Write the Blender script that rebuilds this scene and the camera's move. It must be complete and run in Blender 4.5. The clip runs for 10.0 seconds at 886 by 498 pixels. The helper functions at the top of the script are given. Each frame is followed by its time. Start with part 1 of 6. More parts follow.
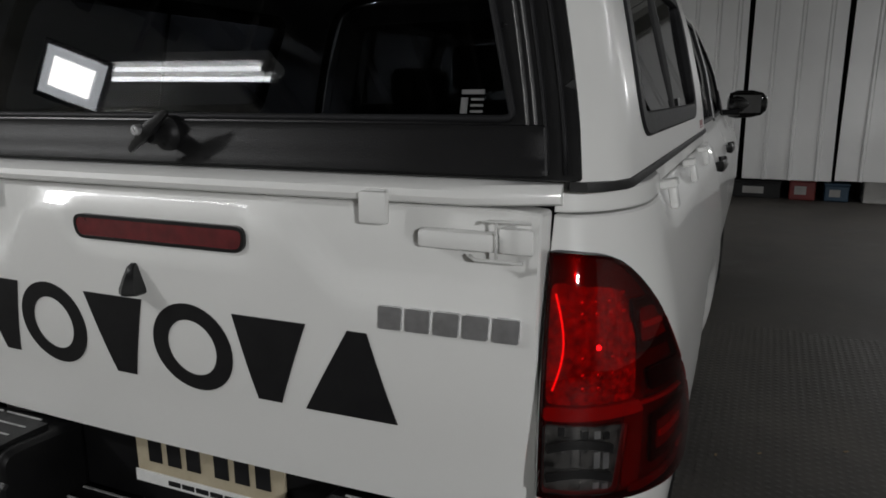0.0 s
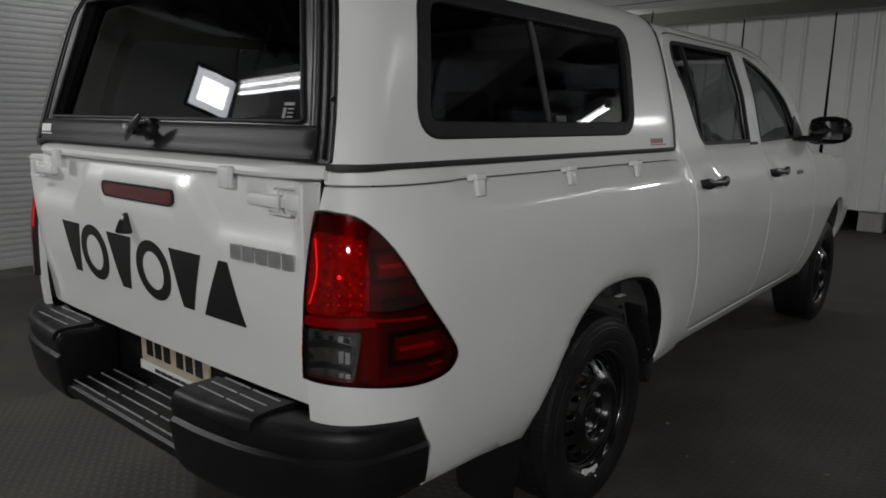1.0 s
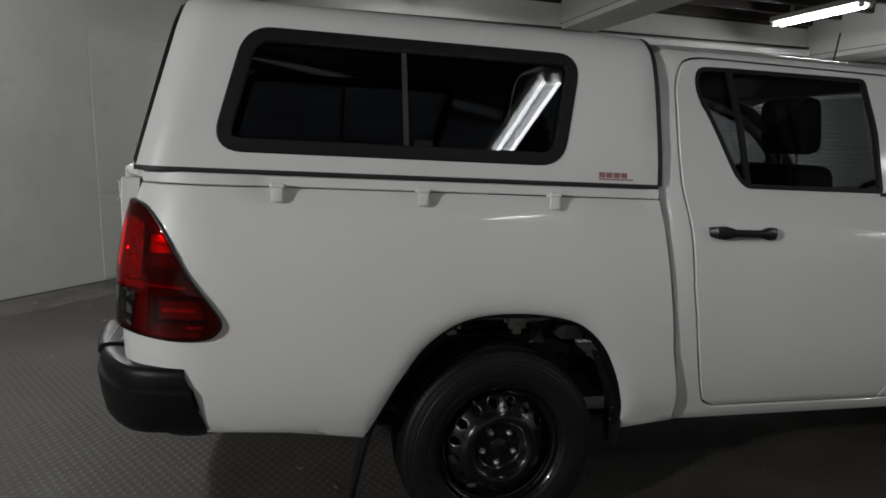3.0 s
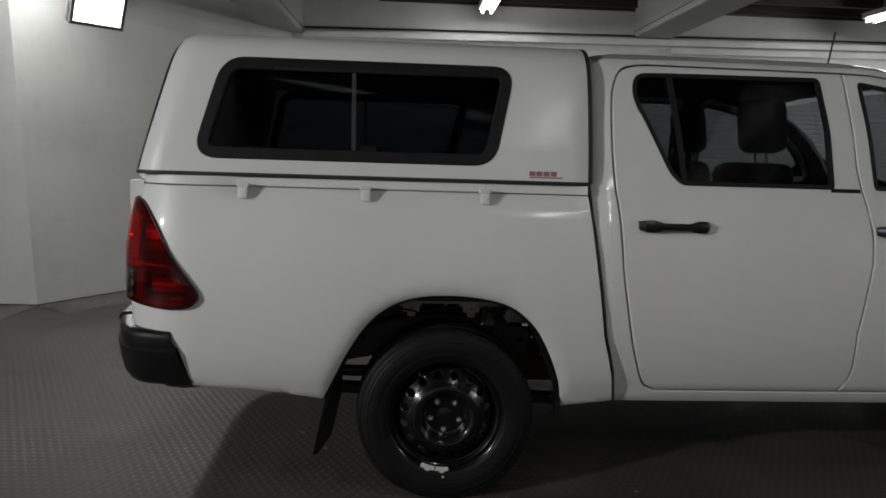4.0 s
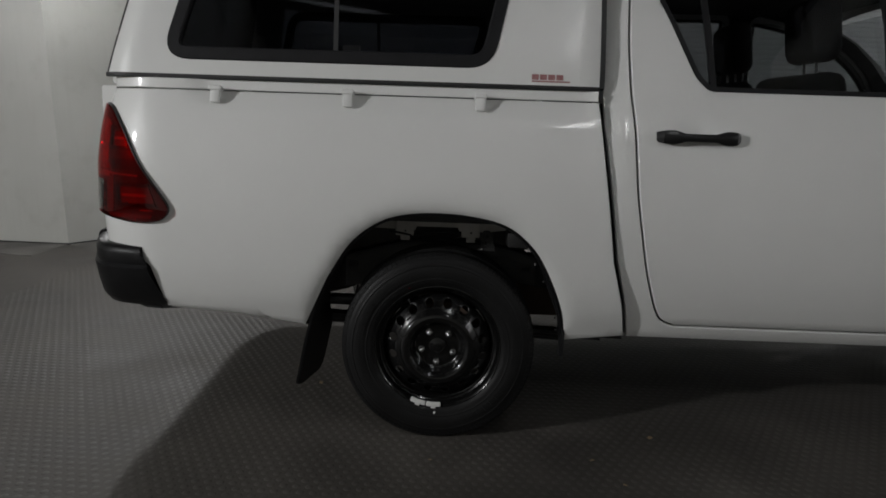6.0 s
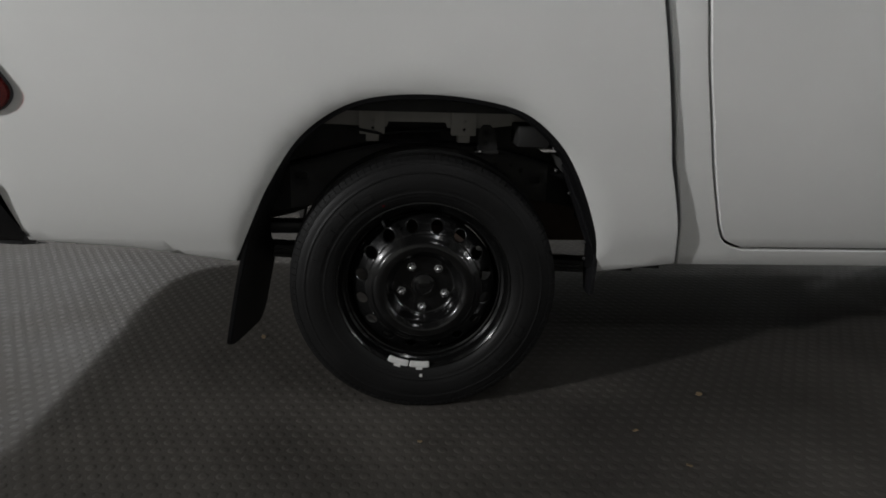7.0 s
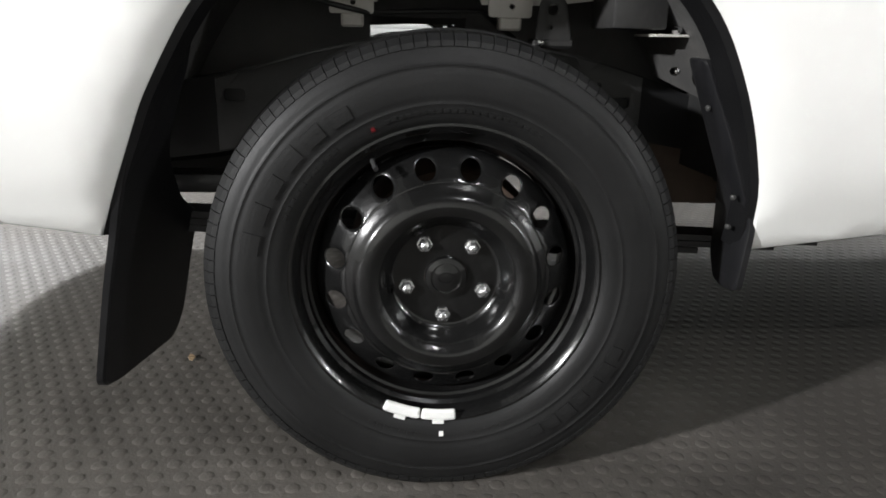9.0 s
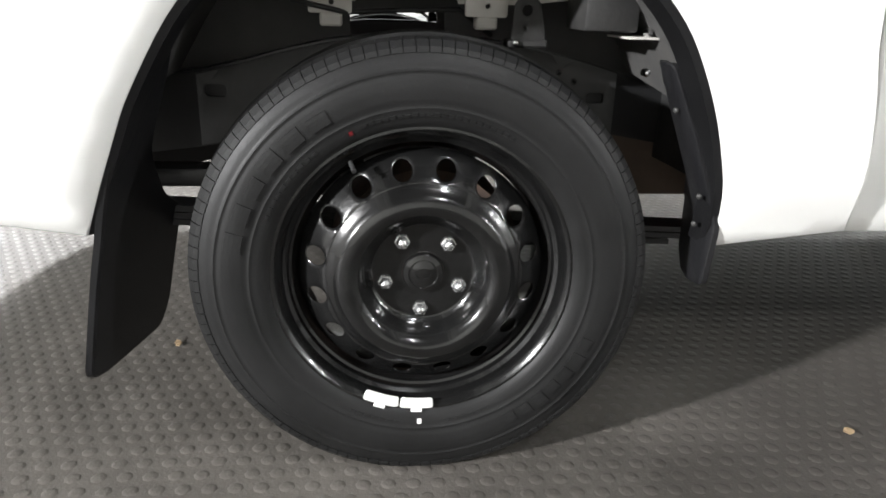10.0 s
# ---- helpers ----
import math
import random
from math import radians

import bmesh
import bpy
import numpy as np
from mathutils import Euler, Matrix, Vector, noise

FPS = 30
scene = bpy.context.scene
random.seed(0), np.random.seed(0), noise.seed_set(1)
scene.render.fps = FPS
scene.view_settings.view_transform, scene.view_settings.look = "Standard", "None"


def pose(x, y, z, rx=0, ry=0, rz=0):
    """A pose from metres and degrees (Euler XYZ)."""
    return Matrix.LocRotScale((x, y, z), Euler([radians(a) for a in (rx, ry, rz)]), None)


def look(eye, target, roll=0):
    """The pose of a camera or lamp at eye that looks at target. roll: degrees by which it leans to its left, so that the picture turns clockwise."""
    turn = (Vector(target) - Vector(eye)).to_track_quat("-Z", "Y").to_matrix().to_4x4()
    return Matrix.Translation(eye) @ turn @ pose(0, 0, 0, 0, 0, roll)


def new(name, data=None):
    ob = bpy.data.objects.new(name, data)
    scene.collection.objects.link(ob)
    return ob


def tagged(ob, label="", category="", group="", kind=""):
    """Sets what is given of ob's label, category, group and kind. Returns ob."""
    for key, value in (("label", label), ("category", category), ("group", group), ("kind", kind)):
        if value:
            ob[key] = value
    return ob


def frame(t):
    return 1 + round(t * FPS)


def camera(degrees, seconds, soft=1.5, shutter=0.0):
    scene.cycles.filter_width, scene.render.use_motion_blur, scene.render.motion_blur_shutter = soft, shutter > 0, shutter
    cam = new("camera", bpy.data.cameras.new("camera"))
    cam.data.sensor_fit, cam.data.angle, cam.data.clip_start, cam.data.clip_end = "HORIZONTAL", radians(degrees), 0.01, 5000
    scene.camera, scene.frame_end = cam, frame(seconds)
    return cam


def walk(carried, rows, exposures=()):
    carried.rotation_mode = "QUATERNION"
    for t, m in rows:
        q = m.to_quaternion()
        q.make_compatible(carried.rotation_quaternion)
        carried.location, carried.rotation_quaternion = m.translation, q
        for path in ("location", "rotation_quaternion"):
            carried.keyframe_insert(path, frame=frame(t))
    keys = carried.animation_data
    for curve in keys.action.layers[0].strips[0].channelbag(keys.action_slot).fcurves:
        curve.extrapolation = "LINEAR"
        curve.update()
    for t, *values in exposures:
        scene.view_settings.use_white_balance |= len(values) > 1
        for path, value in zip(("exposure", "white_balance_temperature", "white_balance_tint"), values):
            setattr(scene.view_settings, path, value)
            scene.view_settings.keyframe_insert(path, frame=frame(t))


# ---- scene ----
cam = camera(65.6, 10.0, soft=1.7)
PATH = [
    (0, (0.972, -2.064, 1.345), (0.145, -0.297, 0.905), -0.3),
    (0.5, (1.421, -2.126, 1.352), (0.287, -0.527, 0.954), 0.3),
    (1, (1.86, -2.034, 1.324), (0.551, -0.57, 0.947), 0.8),
    (1.5, (2.238, -1.8, 1.332), (0.673, -0.606, 0.979), 0.9),
    (2, (2.542, -1.515, 1.337), (0.781, -0.622, 1.019), 1.2),
    (2.5, (2.682, -1.131, 1.328), (0.827, -0.452, 1.014), 2.8),
    (4, (3.249, -0.163, 1.32), (1.271, -0.067, 1.04), 1.8),
    (4.5, (3.42, 0.009, 1.337), (1.447, -0.002, 1.015), 2.7),
    (5, (3.405, 0.137, 1.342), (1.437, 0.029, 1.005), 2.6),
    (5.5, (3.247, 0.124, 1.3), (1.283, -0.053, 0.966), 1.7),
    (6, (3.044, 0.073, 1.125), (1.083, 0.005, 0.741), 1.9),
    (7.5, (2.078, -0.08, 0.85), (0.173, 0.052, 0.255), 1.3),
    (8, (1.848, -0.055, 0.766), (-0.074, 0.079, 0.231), -0.3),
    (8.5, (1.707, -0.094, 0.689), (-0.213, 0.079, 0.155), -0.1),
    (9, (1.679, -0.082, 0.661), (-0.227, 0.048, 0.069), 1.4),
    (9.5, (1.683, -0.081, 0.658), (-0.212, 0.046, 0.031), 2.1),
    (9.8, (1.68, -0.064, 0.668), (-0.215, 0.042, 0.037), 2.1),
    (10, (1.7, -0.069, 0.712), (-0.174, 0.097, 0.033), 1.7),
]
EXPOSURES = [(0.0, -0.12), (1.0, -0.13), (1.5, -0.18), (2.0, -0.08), (4.0, 0.14), (6.2, 0.24), (7.3, 0.55), (7.5, 0.66), (8.0, 0.95), (8.5, 1.8), (9.0, 2.45), (9.5, 2.92), (10.0, 3.16)]
walk(cam, [(t, look(eye, target, roll)) for t, eye, target, roll in PATH], EXPOSURES)

# ---- world and lights ----
world = bpy.data.worlds.new("world")
scene.world = world
world.use_nodes = True
world.node_tree.nodes["Background"].inputs[0].default_value = (0.6, 0.65, 0.7, 1)
world.node_tree.nodes["Background"].inputs[1].default_value = 0.004


def area_lamp(name, m, sx, sy, watts, colour):
    data = bpy.data.lights.new(name, "AREA")
    data.shape, data.size, data.size_y = "RECTANGLE", sx, sy
    data.energy, data.color = watts, colour
    ob = new(name, data)
    ob.matrix_world = m
    return ob


FLOOD_AT, FLOOD_AIM = Vector((-2.38, -2.62, 2.35)), Vector((0.3, 0.3, 0.6))
area_lamp("floodlight_beam", look(FLOOD_AT + (FLOOD_AIM - FLOOD_AT).normalized() * 0.07, FLOOD_AIM), 0.13, 0.10, 24, (0.985, 0.99, 1.0))
FLOOD2_AT, FLOOD2_AIM = Vector((-3.05, 6.6, 2.38)), Vector((-1.5, 2.0, 0.3))
area_lamp("floodlight_beam_far", look(FLOOD2_AT + (FLOOD2_AIM - FLOOD2_AT).normalized() * 0.07, FLOOD2_AIM), 0.25, 0.16, 30, (0.985, 0.99, 1.0))
# unseen front lamp, added to brighten the floor and sheets on that side
FRONT_FILL_AT, FRONT_FILL_AIM = Vector((3.3, 6.3, 2.4)), Vector((2.9, 4.8, 0.0))
area_lamp("floodlight_beam_front", look(FRONT_FILL_AT + (FRONT_FILL_AIM - FRONT_FILL_AT).normalized() * 0.07, FRONT_FILL_AIM), 0.25, 0.16, 19, (0.985, 0.99, 1.0))
FLOOD4_AT, FLOOD4_AIM = Vector((4.2, -5.5, 2.4)), Vector((1.3, 0.2, 0.4))
area_lamp("floodlight_beam_rear", look(FLOOD4_AT + (FLOOD4_AIM - FLOOD4_AT).normalized() * 0.07, FLOOD4_AIM), 0.25, 0.16, 132, (0.985, 0.99, 1.0))
# twin fluorescent battens under the ceiling: centre x, y, height
TUBES = [(-3.45, 4.62, 2.80), (-3.80, 0.60, 2.80), (-1.84, -2.84, 2.49), (2.68, 0.86, 2.55), (3.6, 5.25, 2.80)]


# ---- materials ----
def node_mat(name):
    m = bpy.data.materials.new(name)
    m.use_nodes = True
    nt = m.node_tree
    return m, nt, nt.nodes["Principled BSDF"]


def coords(nt):
    return nt.nodes.new("ShaderNodeTexCoord").outputs["Object"]


def noise_tex(nt, scale, detail=4.0, rough=0.55, vec=None):
    n = nt.nodes.new("ShaderNodeTexNoise")
    n.inputs["Scale"].default_value, n.inputs["Detail"].default_value, n.inputs["Roughness"].default_value = scale, detail, rough
    nt.links.new(vec if vec else coords(nt), n.inputs["Vector"])
    return n.outputs["Fac"]


def ramp(nt, fac, c0, c1, p0=0.3, p1=0.7):
    r = nt.nodes.new("ShaderNodeValToRGB")
    r.color_ramp.elements[0].position, r.color_ramp.elements[1].position = p0, p1
    r.color_ramp.elements[0].color, r.color_ramp.elements[1].color = (*c0, 1), (*c1, 1)
    nt.links.new(fac, r.inputs[0])
    return r.outputs[0]


def blend(nt, fac, a, b):
    n = nt.nodes.new("ShaderNodeMix")
    n.data_type = "RGBA"
    for k, v in ((0, fac), (6, a), (7, b)):
        if isinstance(v, (int, float)):
            n.inputs[k].default_value = v
        elif isinstance(v, tuple):
            n.inputs[k].default_value = (*v, 1)
        else:
            nt.links.new(v, n.inputs[k])
    return n.outputs[2]


def bump(nt, p, fac, strength, dist):
    b = nt.nodes.new("ShaderNodeBump")
    b.inputs["Strength"].default_value, b.inputs["Distance"].default_value = strength, dist
    nt.links.new(fac, b.inputs["Height"])
    nt.links.new(b.outputs[0], p.inputs["Normal"])


def surface(name, c0, c1, rough, scale=6.0, metal=0.0, coat=0.0, grain=120.0, grain_bump=0.0, rough_var=0.1, p0=0.3, p1=0.7):
    """A surface with two tones in soft patches, fine grain in its gloss and, if asked, a fine relief."""
    m, nt, p = node_mat(name)
    big, fine = noise_tex(nt, scale), noise_tex(nt, grain, 3.0)
    nt.links.new(ramp(nt, big, c0, c1, p0, p1), p.inputs["Base Color"])
    r = nt.nodes.new("ShaderNodeMapRange")
    r.inputs["To Min"].default_value, r.inputs["To Max"].default_value = max(0.02, rough - rough_var), min(1.0, rough + rough_var)
    nt.links.new(fine, r.inputs["Value"])
    nt.links.new(r.outputs[0], p.inputs["Roughness"])
    p.inputs["Metallic"].default_value, p.inputs["Coat Weight"].default_value = metal, coat
    p.inputs["Coat Roughness"].default_value = 0.04
    if grain_bump:
        bump(nt, p, fine, grain_bump, 0.002)
    return m


def glowing(name, colour, strength):
    m, nt, p = node_mat(name)
    p.inputs["Base Color"].default_value = (*colour, 1)
    p.inputs["Emission Color"].default_value = (*colour, 1)
    p.inputs["Emission Strength"].default_value = strength
    return m


def glass(name, tint, ior=1.5):
    """A tinted pane: what lies behind shows darker, and the room is mirrored in it."""
    m, nt, p = node_mat(name)
    nt.nodes.remove(p)
    clear, gloss, mix, face, power, scale = (nt.nodes.new("ShaderNode" + k) for k in ("BsdfTransparent", "BsdfGlossy", "MixShader", "LayerWeight", "Math", "Math"))
    clear.inputs[0].default_value = (*tint, 1)
    gloss.inputs["Roughness"].default_value = 0.015
    face.inputs["Blend"].default_value = 0.5
    power.operation, power.inputs[1].default_value = "POWER", 5.0
    f0 = ((ior - 1) / (ior + 1)) ** 2
    scale.operation = "MULTIPLY_ADD"
    scale.inputs[1].default_value, scale.inputs[2].default_value = 1 - f0, f0
    nt.links.new(face.outputs["Facing"], power.inputs[0])
    nt.links.new(power.outputs[0], scale.inputs[0])
    nt.links.new(scale.outputs[0], mix.inputs[0])
    nt.links.new(clear.outputs[0], mix.inputs[1])
    nt.links.new(gloss.outputs[0], mix.inputs[2])
    nt.links.new(mix.outputs[0], nt.nodes["Material Output"].inputs[0])
    return m


PAINT = surface("white_paint", (0.77, 0.77, 0.75), (0.80, 0.80, 0.78), 0.42, 2.5, coat=0.65, grain=500, rough_var=0.03)
PAINT.node_tree.nodes["Principled BSDF"].inputs["Coat Roughness"].default_value = 0.06
GELCOAT = surface("white_gelcoat", (0.76, 0.76, 0.74), (0.80, 0.80, 0.78), 0.40, 2.0, coat=0.25, grain=400, rough_var=0.04)
GELCOAT.node_tree.nodes["Principled BSDF"].inputs["Coat Roughness"].default_value = 0.14
BLACK_PLASTIC = surface("black_plastic", (0.005, 0.005, 0.0055), (0.009, 0.009, 0.0095), 0.42, 9, grain=420, grain_bump=0.25)
BLACK_PLASTIC.node_tree.nodes["Principled BSDF"].inputs["Specular IOR Level"].default_value = 0.24
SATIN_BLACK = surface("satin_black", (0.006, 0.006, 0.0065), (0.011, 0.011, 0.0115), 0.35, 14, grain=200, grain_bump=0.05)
RUBBER = surface("black_rubber", (0.012, 0.012, 0.012), (0.022, 0.022, 0.022), 0.6, 25, grain=150, grain_bump=0.1)
TYRE = surface("tyre_rubber", (0.008, 0.008, 0.008), (0.013, 0.013, 0.013), 0.5, 9, grain=180, grain_bump=0.12)
TYRE.node_tree.nodes["Principled BSDF"].inputs["Specular IOR Level"].default_value = 0.21
RIM = surface("black_wheel_paint", (0.004, 0.004, 0.004), (0.008, 0.008, 0.008), 0.22, 20, grain=90, grain_bump=0.10, coat=0.5, rough_var=0.06)
RIM.node_tree.nodes["Principled BSDF"].inputs["Specular IOR Level"].default_value = 0.30
LINER = surface("dusty_liner_plastic", (0.045, 0.045, 0.045), (0.080, 0.077, 0.073), 0.6, 9, grain=80, grain_bump=0.2)
BADGE = surface("satin_chrome_badge", (0.55, 0.55, 0.56), (0.68, 0.68, 0.69), 0.38, 50, metal=0.85, rough_var=0.12)
CHROME = surface("chrome", (0.75, 0.75, 0.76), (0.62, 0.62, 0.63), 0.14, 30, metal=1.0, rough_var=0.06)
MIRROR = surface("dark_mirror", (0.16, 0.16, 0.17), (0.18, 0.18, 0.19), 0.05, 20, metal=1.0, rough_var=0.02)
NUT_CHROME = surface("scuffed_chrome", (0.62, 0.62, 0.62), (0.5, 0.5, 0.5), 0.26, 80, metal=0.9, rough_var=0.12)
STEEL = surface("dull_steel", (0.28, 0.27, 0.26), (0.40, 0.39, 0.37), 0.45, 20, metal=0.8)
UNDER = surface("underseal", (0.012, 0.012, 0.012), (0.028, 0.027, 0.026), 0.6, 12, grain=90, grain_bump=0.3)
RUSTY = surface("rusty_steel", (0.03, 0.022, 0.018), (0.10, 0.06, 0.04), 0.75, 18, grain=90, grain_bump=0.3)
BROWN = surface("dull_brown_steel", (0.055, 0.036, 0.026), (0.095, 0.066, 0.048), 0.8, 10, grain=70, grain_bump=0.2)
CHASSIS = surface("grey_chassis_paint", (0.045, 0.045, 0.046), (0.070, 0.069, 0.068), 0.55, 7, grain=90, grain_bump=0.15)
PRIMER = surface("grey_inner_panel", (0.46, 0.44, 0.41), (0.57, 0.55, 0.52), 0.55, 10)
SEAT = surface("dark_seat_fabric", (0.012, 0.012, 0.013), (0.022, 0.022, 0.023), 0.9, 20, grain=600, grain_bump=0.4)
TRIM_GREY = surface("dark_cabin_trim", (0.03, 0.03, 0.03), (0.05, 0.05, 0.05), 0.7, 15)
# also blackens the door jambs, where it stands for shade in the gaps
LETTER = surface("black_decal_and_gaps", (0.008, 0.008, 0.009), (0.012, 0.012, 0.013), 0.4, 30)
LENS_RED = surface("red_reflector", (0.34, 0.08, 0.08), (0.52, 0.13, 0.13), 0.24, 18, metal=0.5, rough_var=0.05)
LENS_DEEP = surface("deep_red_lens", (0.09, 0.014, 0.014), (0.14, 0.02, 0.02), 0.3, 18, coat=1.0, rough_var=0.05)
LENS_BRIGHT = surface("bright_red_reflector", (0.68, 0.3, 0.3), (0.85, 0.45, 0.45), 0.25, 24, coat=1.0, rough_var=0.06)
LENS_CLEAR = surface("grey_reflector", (0.035, 0.035, 0.035), (0.34, 0.33, 0.32), 0.2, 70, coat=0.6, metal=0.75, grain=140, grain_bump=0.6, rough_var=0.08)
BRAKE_RED = surface("brake_lamp_red", (0.09, 0.006, 0.008), (0.15, 0.012, 0.016), 0.2, 40, coat=0.8)
LED_RED = glowing("lit_red_led", (1.0, 0.10, 0.12), 1.9)
BULB_RED = glowing("lit_red_bulb", (1.0, 0.22, 0.30), 9.0)
DIODE_RED = glowing("dim_red_diode", (1.0, 0.16, 0.22), 1.0)
GLOW_RED = surface("lit_red_lens", (0.12, 0.02, 0.02), (0.55, 0.16, 0.16), 0.25, 75, coat=1.0)
GLOW_RED.node_tree.nodes["Principled BSDF"].inputs["Emission Color"].default_value = (1.0, 0.03, 0.05, 1)
GLOW_RED.node_tree.nodes["Principled BSDF"].inputs["Emission Strength"].default_value = 0.05


def broken_glow(m, scale, low, high):
    """Light that comes through a faceted lens in patches."""
    nt = m.node_tree
    p = nt.nodes["Principled BSDF"]
    r = nt.nodes.new("ShaderNodeMapRange")
    r.inputs["From Min"].default_value, r.inputs["From Max"].default_value = 0.42, 0.66
    r.inputs["To Min"].default_value, r.inputs["To Max"].default_value = low, high
    f = noise_tex(nt, scale, 3.0)
    nt.links.new(f, r.inputs["Value"])
    nt.links.new(r.outputs[0], p.inputs["Emission Strength"])
    bump(nt, p, f, 0.5, 0.003)


broken_glow(GLOW_RED, 120, 0.02, 0.24)
STICKER_PINK = surface("faded_red_print", (0.30, 0.12, 0.12), (0.42, 0.22, 0.22), 0.5, 60)
STICKER_GREY = surface("pale_print", (0.10, 0.10, 0.10), (0.16, 0.16, 0.16), 0.5, 60)
PLATE_YELLOW = surface("number_plate_cream", (0.42, 0.36, 0.25), (0.50, 0.44, 0.32), 0.4, 20)
WHITE_PLASTIC = surface("white_print", (0.7, 0.7, 0.68), (0.78, 0.78, 0.76), 0.5, 40)
COVER_RED = glass("red_lamp_cover", (0.74, 0.10, 0.11), 1.5)
COVER_CLEAR = glass("clear_lamp_cover", (0.85, 0.85, 0.85), 1.45)
GLASS_CANOPY = glass("canopy_glass", (0.37, 0.38, 0.40), 1.5)
GLASS_REAR = glass("privacy_glass", (0.68, 0.69, 0.70), 1.5)
GLASS_FRONT = glass("door_glass", (0.62, 0.635, 0.64), 1.5)
TUBE_GLOW = glowing("fluorescent_tube", (0.97, 0.98, 1.0), 23.0)
FLOOD_GLOW = glowing("floodlight_led", (1.0, 0.98, 0.94), 28.0)
FLOOD_RING = glowing("floodlight_reflector", (0.93, 0.96, 1.0), 6.0)
LAMP_BODY = surface("grey_lamp_housing", (0.10, 0.10, 0.10), (0.14, 0.14, 0.14), 0.5, 10)
BATTEN = surface("white_batten", (0.6, 0.6, 0.58), (0.68, 0.68, 0.66), 0.5, 5)


def wall_paint(name, c0, c1, drips=True):
    m, nt, p = node_mat(name)
    big, mid, fine = noise_tex(nt, 0.7), noise_tex(nt, 5.0, 6.0), noise_tex(nt, 90, 3.0)
    base = ramp(nt, big, c0, c1)
    mp = nt.nodes.new("ShaderNodeMapping")
    mp.inputs["Scale"].default_value = (6, 6, 0.5)
    nt.links.new(coords(nt), mp.inputs["Vector"])
    streak = noise_tex(nt, 3.0, 5.0, 0.6, mp.outputs[0])
    dirty = blend(nt, ramp(nt, streak, (0, 0, 0), (0.10, 0.10, 0.10), 0.5, 0.85), base, (c0[0] * 0.6, c0[1] * 0.58, c0[2] * 0.52)) if drips else base
    spots = ramp(nt, mid, (0.82, 0.82, 0.80), (1, 1, 1), 0.25, 0.45)
    mul = nt.nodes.new("ShaderNodeMix")
    mul.data_type, mul.blend_type = "RGBA", "MULTIPLY"
    mul.inputs[0].default_value = 0.5
    nt.links.new(dirty, mul.inputs[6])
    nt.links.new(spots, mul.inputs[7])
    nt.links.new(mul.outputs[2], p.inputs["Base Color"])
    p.inputs["Roughness"].default_value = 0.55
    bump(nt, p, fine, 0.15, 0.004)
    return m


WALL = wall_paint("white_wall_paint", (0.58, 0.58, 0.54), (0.68, 0.68, 0.64))
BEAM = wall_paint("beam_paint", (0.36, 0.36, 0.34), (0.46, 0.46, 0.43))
ROLLER = wall_paint("shutter_paint", (0.46, 0.47, 0.46), (0.53, 0.54, 0.53), False)
CURTAIN = surface("white_sheeting", (0.76, 0.76, 0.75), (0.82, 0.82, 0.81), 0.34, 1.2, grain=30, grain_bump=0.05)
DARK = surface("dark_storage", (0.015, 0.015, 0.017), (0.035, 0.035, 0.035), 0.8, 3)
CEILING = wall_paint("dark_timber_ceiling", (0.020, 0.016, 0.013), (0.045, 0.037, 0.031), False)


def floor_paint(name, gloss, dusty, k=1.0):
    """Dark rubber under dust: broad stains, scuffs and fine grit."""
    m, nt, p = node_mat(name)
    broad, big, mid, fine = noise_tex(nt, 0.45, 5.0, 0.6), noise_tex(nt, 1.7, 7.0, 0.68), noise_tex(nt, 9.0, 6.0, 0.7), noise_tex(nt, 170, 3.0)
    base = ramp(nt, broad, (0.044 * k, 0.0395 * k, 0.0345 * k), (0.084 * k, 0.076 * k, 0.067 * k), 0.35, 0.68)
    dust = blend(nt, ramp(nt, big, (0, 0, 0), (dusty, dusty, dusty), 0.45, 0.72), base, (0.130, 0.118, 0.104))
    spots = blend(nt, ramp(nt, mid, (0, 0, 0), (0.75, 0.75, 0.75), 0.62, 0.74), dust, (0.036, 0.033, 0.030))
    grit = blend(nt, ramp(nt, fine, (0, 0, 0), (0.35, 0.35, 0.35), 0.60, 0.75), spots, (0.17, 0.16, 0.145))
    nt.links.new(grit, p.inputs["Base Color"])
    nt.links.new(ramp(nt, big, (gloss, gloss, gloss), (gloss + 0.22, gloss + 0.22, gloss + 0.22)), p.inputs["Roughness"])
    bump(nt, p, fine, 0.25, 0.003)
    return m


MAT_RUBBER = floor_paint("studded_rubber_mat", 0.58, 0.6, 0.94)
MAT_STUD = floor_paint("worn_rubber_studs", 0.48, 0.6, 1.0)
CONCRETE = surface("dusty_concrete", (0.08, 0.076, 0.07), (0.16, 0.152, 0.14), 0.85, 3.5, grain=60, grain_bump=0.4)
LEAF = surface("dry_leaf", (0.22, 0.15, 0.08), (0.34, 0.25, 0.15), 0.8, 60)


# ---- building helpers ----
def mesh_of(name, bm):
    me = bpy.data.meshes.new(name)
    bm.to_mesh(me)
    bm.free()
    return me


def part(name, bm, mat, parent=None, label="", smooth=False):
    """Links a bmesh as one mesh object under a thing or part."""
    if smooth:
        for f in bm.faces:
            f.smooth = True
        for e in bm.edges:
            if len(e.link_faces) == 2 and e.calc_face_angle(0) > 0.6:
                e.smooth = False
    ob = new(name, mesh_of(name, bm))
    ob.data.materials.append(mat)
    if parent:
        ob.parent = parent
    if label:
        tagged(ob, label)
    return ob


def thing(name, label, category, group="", kind="", at=(0, 0, 0)):
    ob = new(name)
    ob.empty_display_size = 0.1
    ob.location = at
    return tagged(ob, label, category, group, kind)


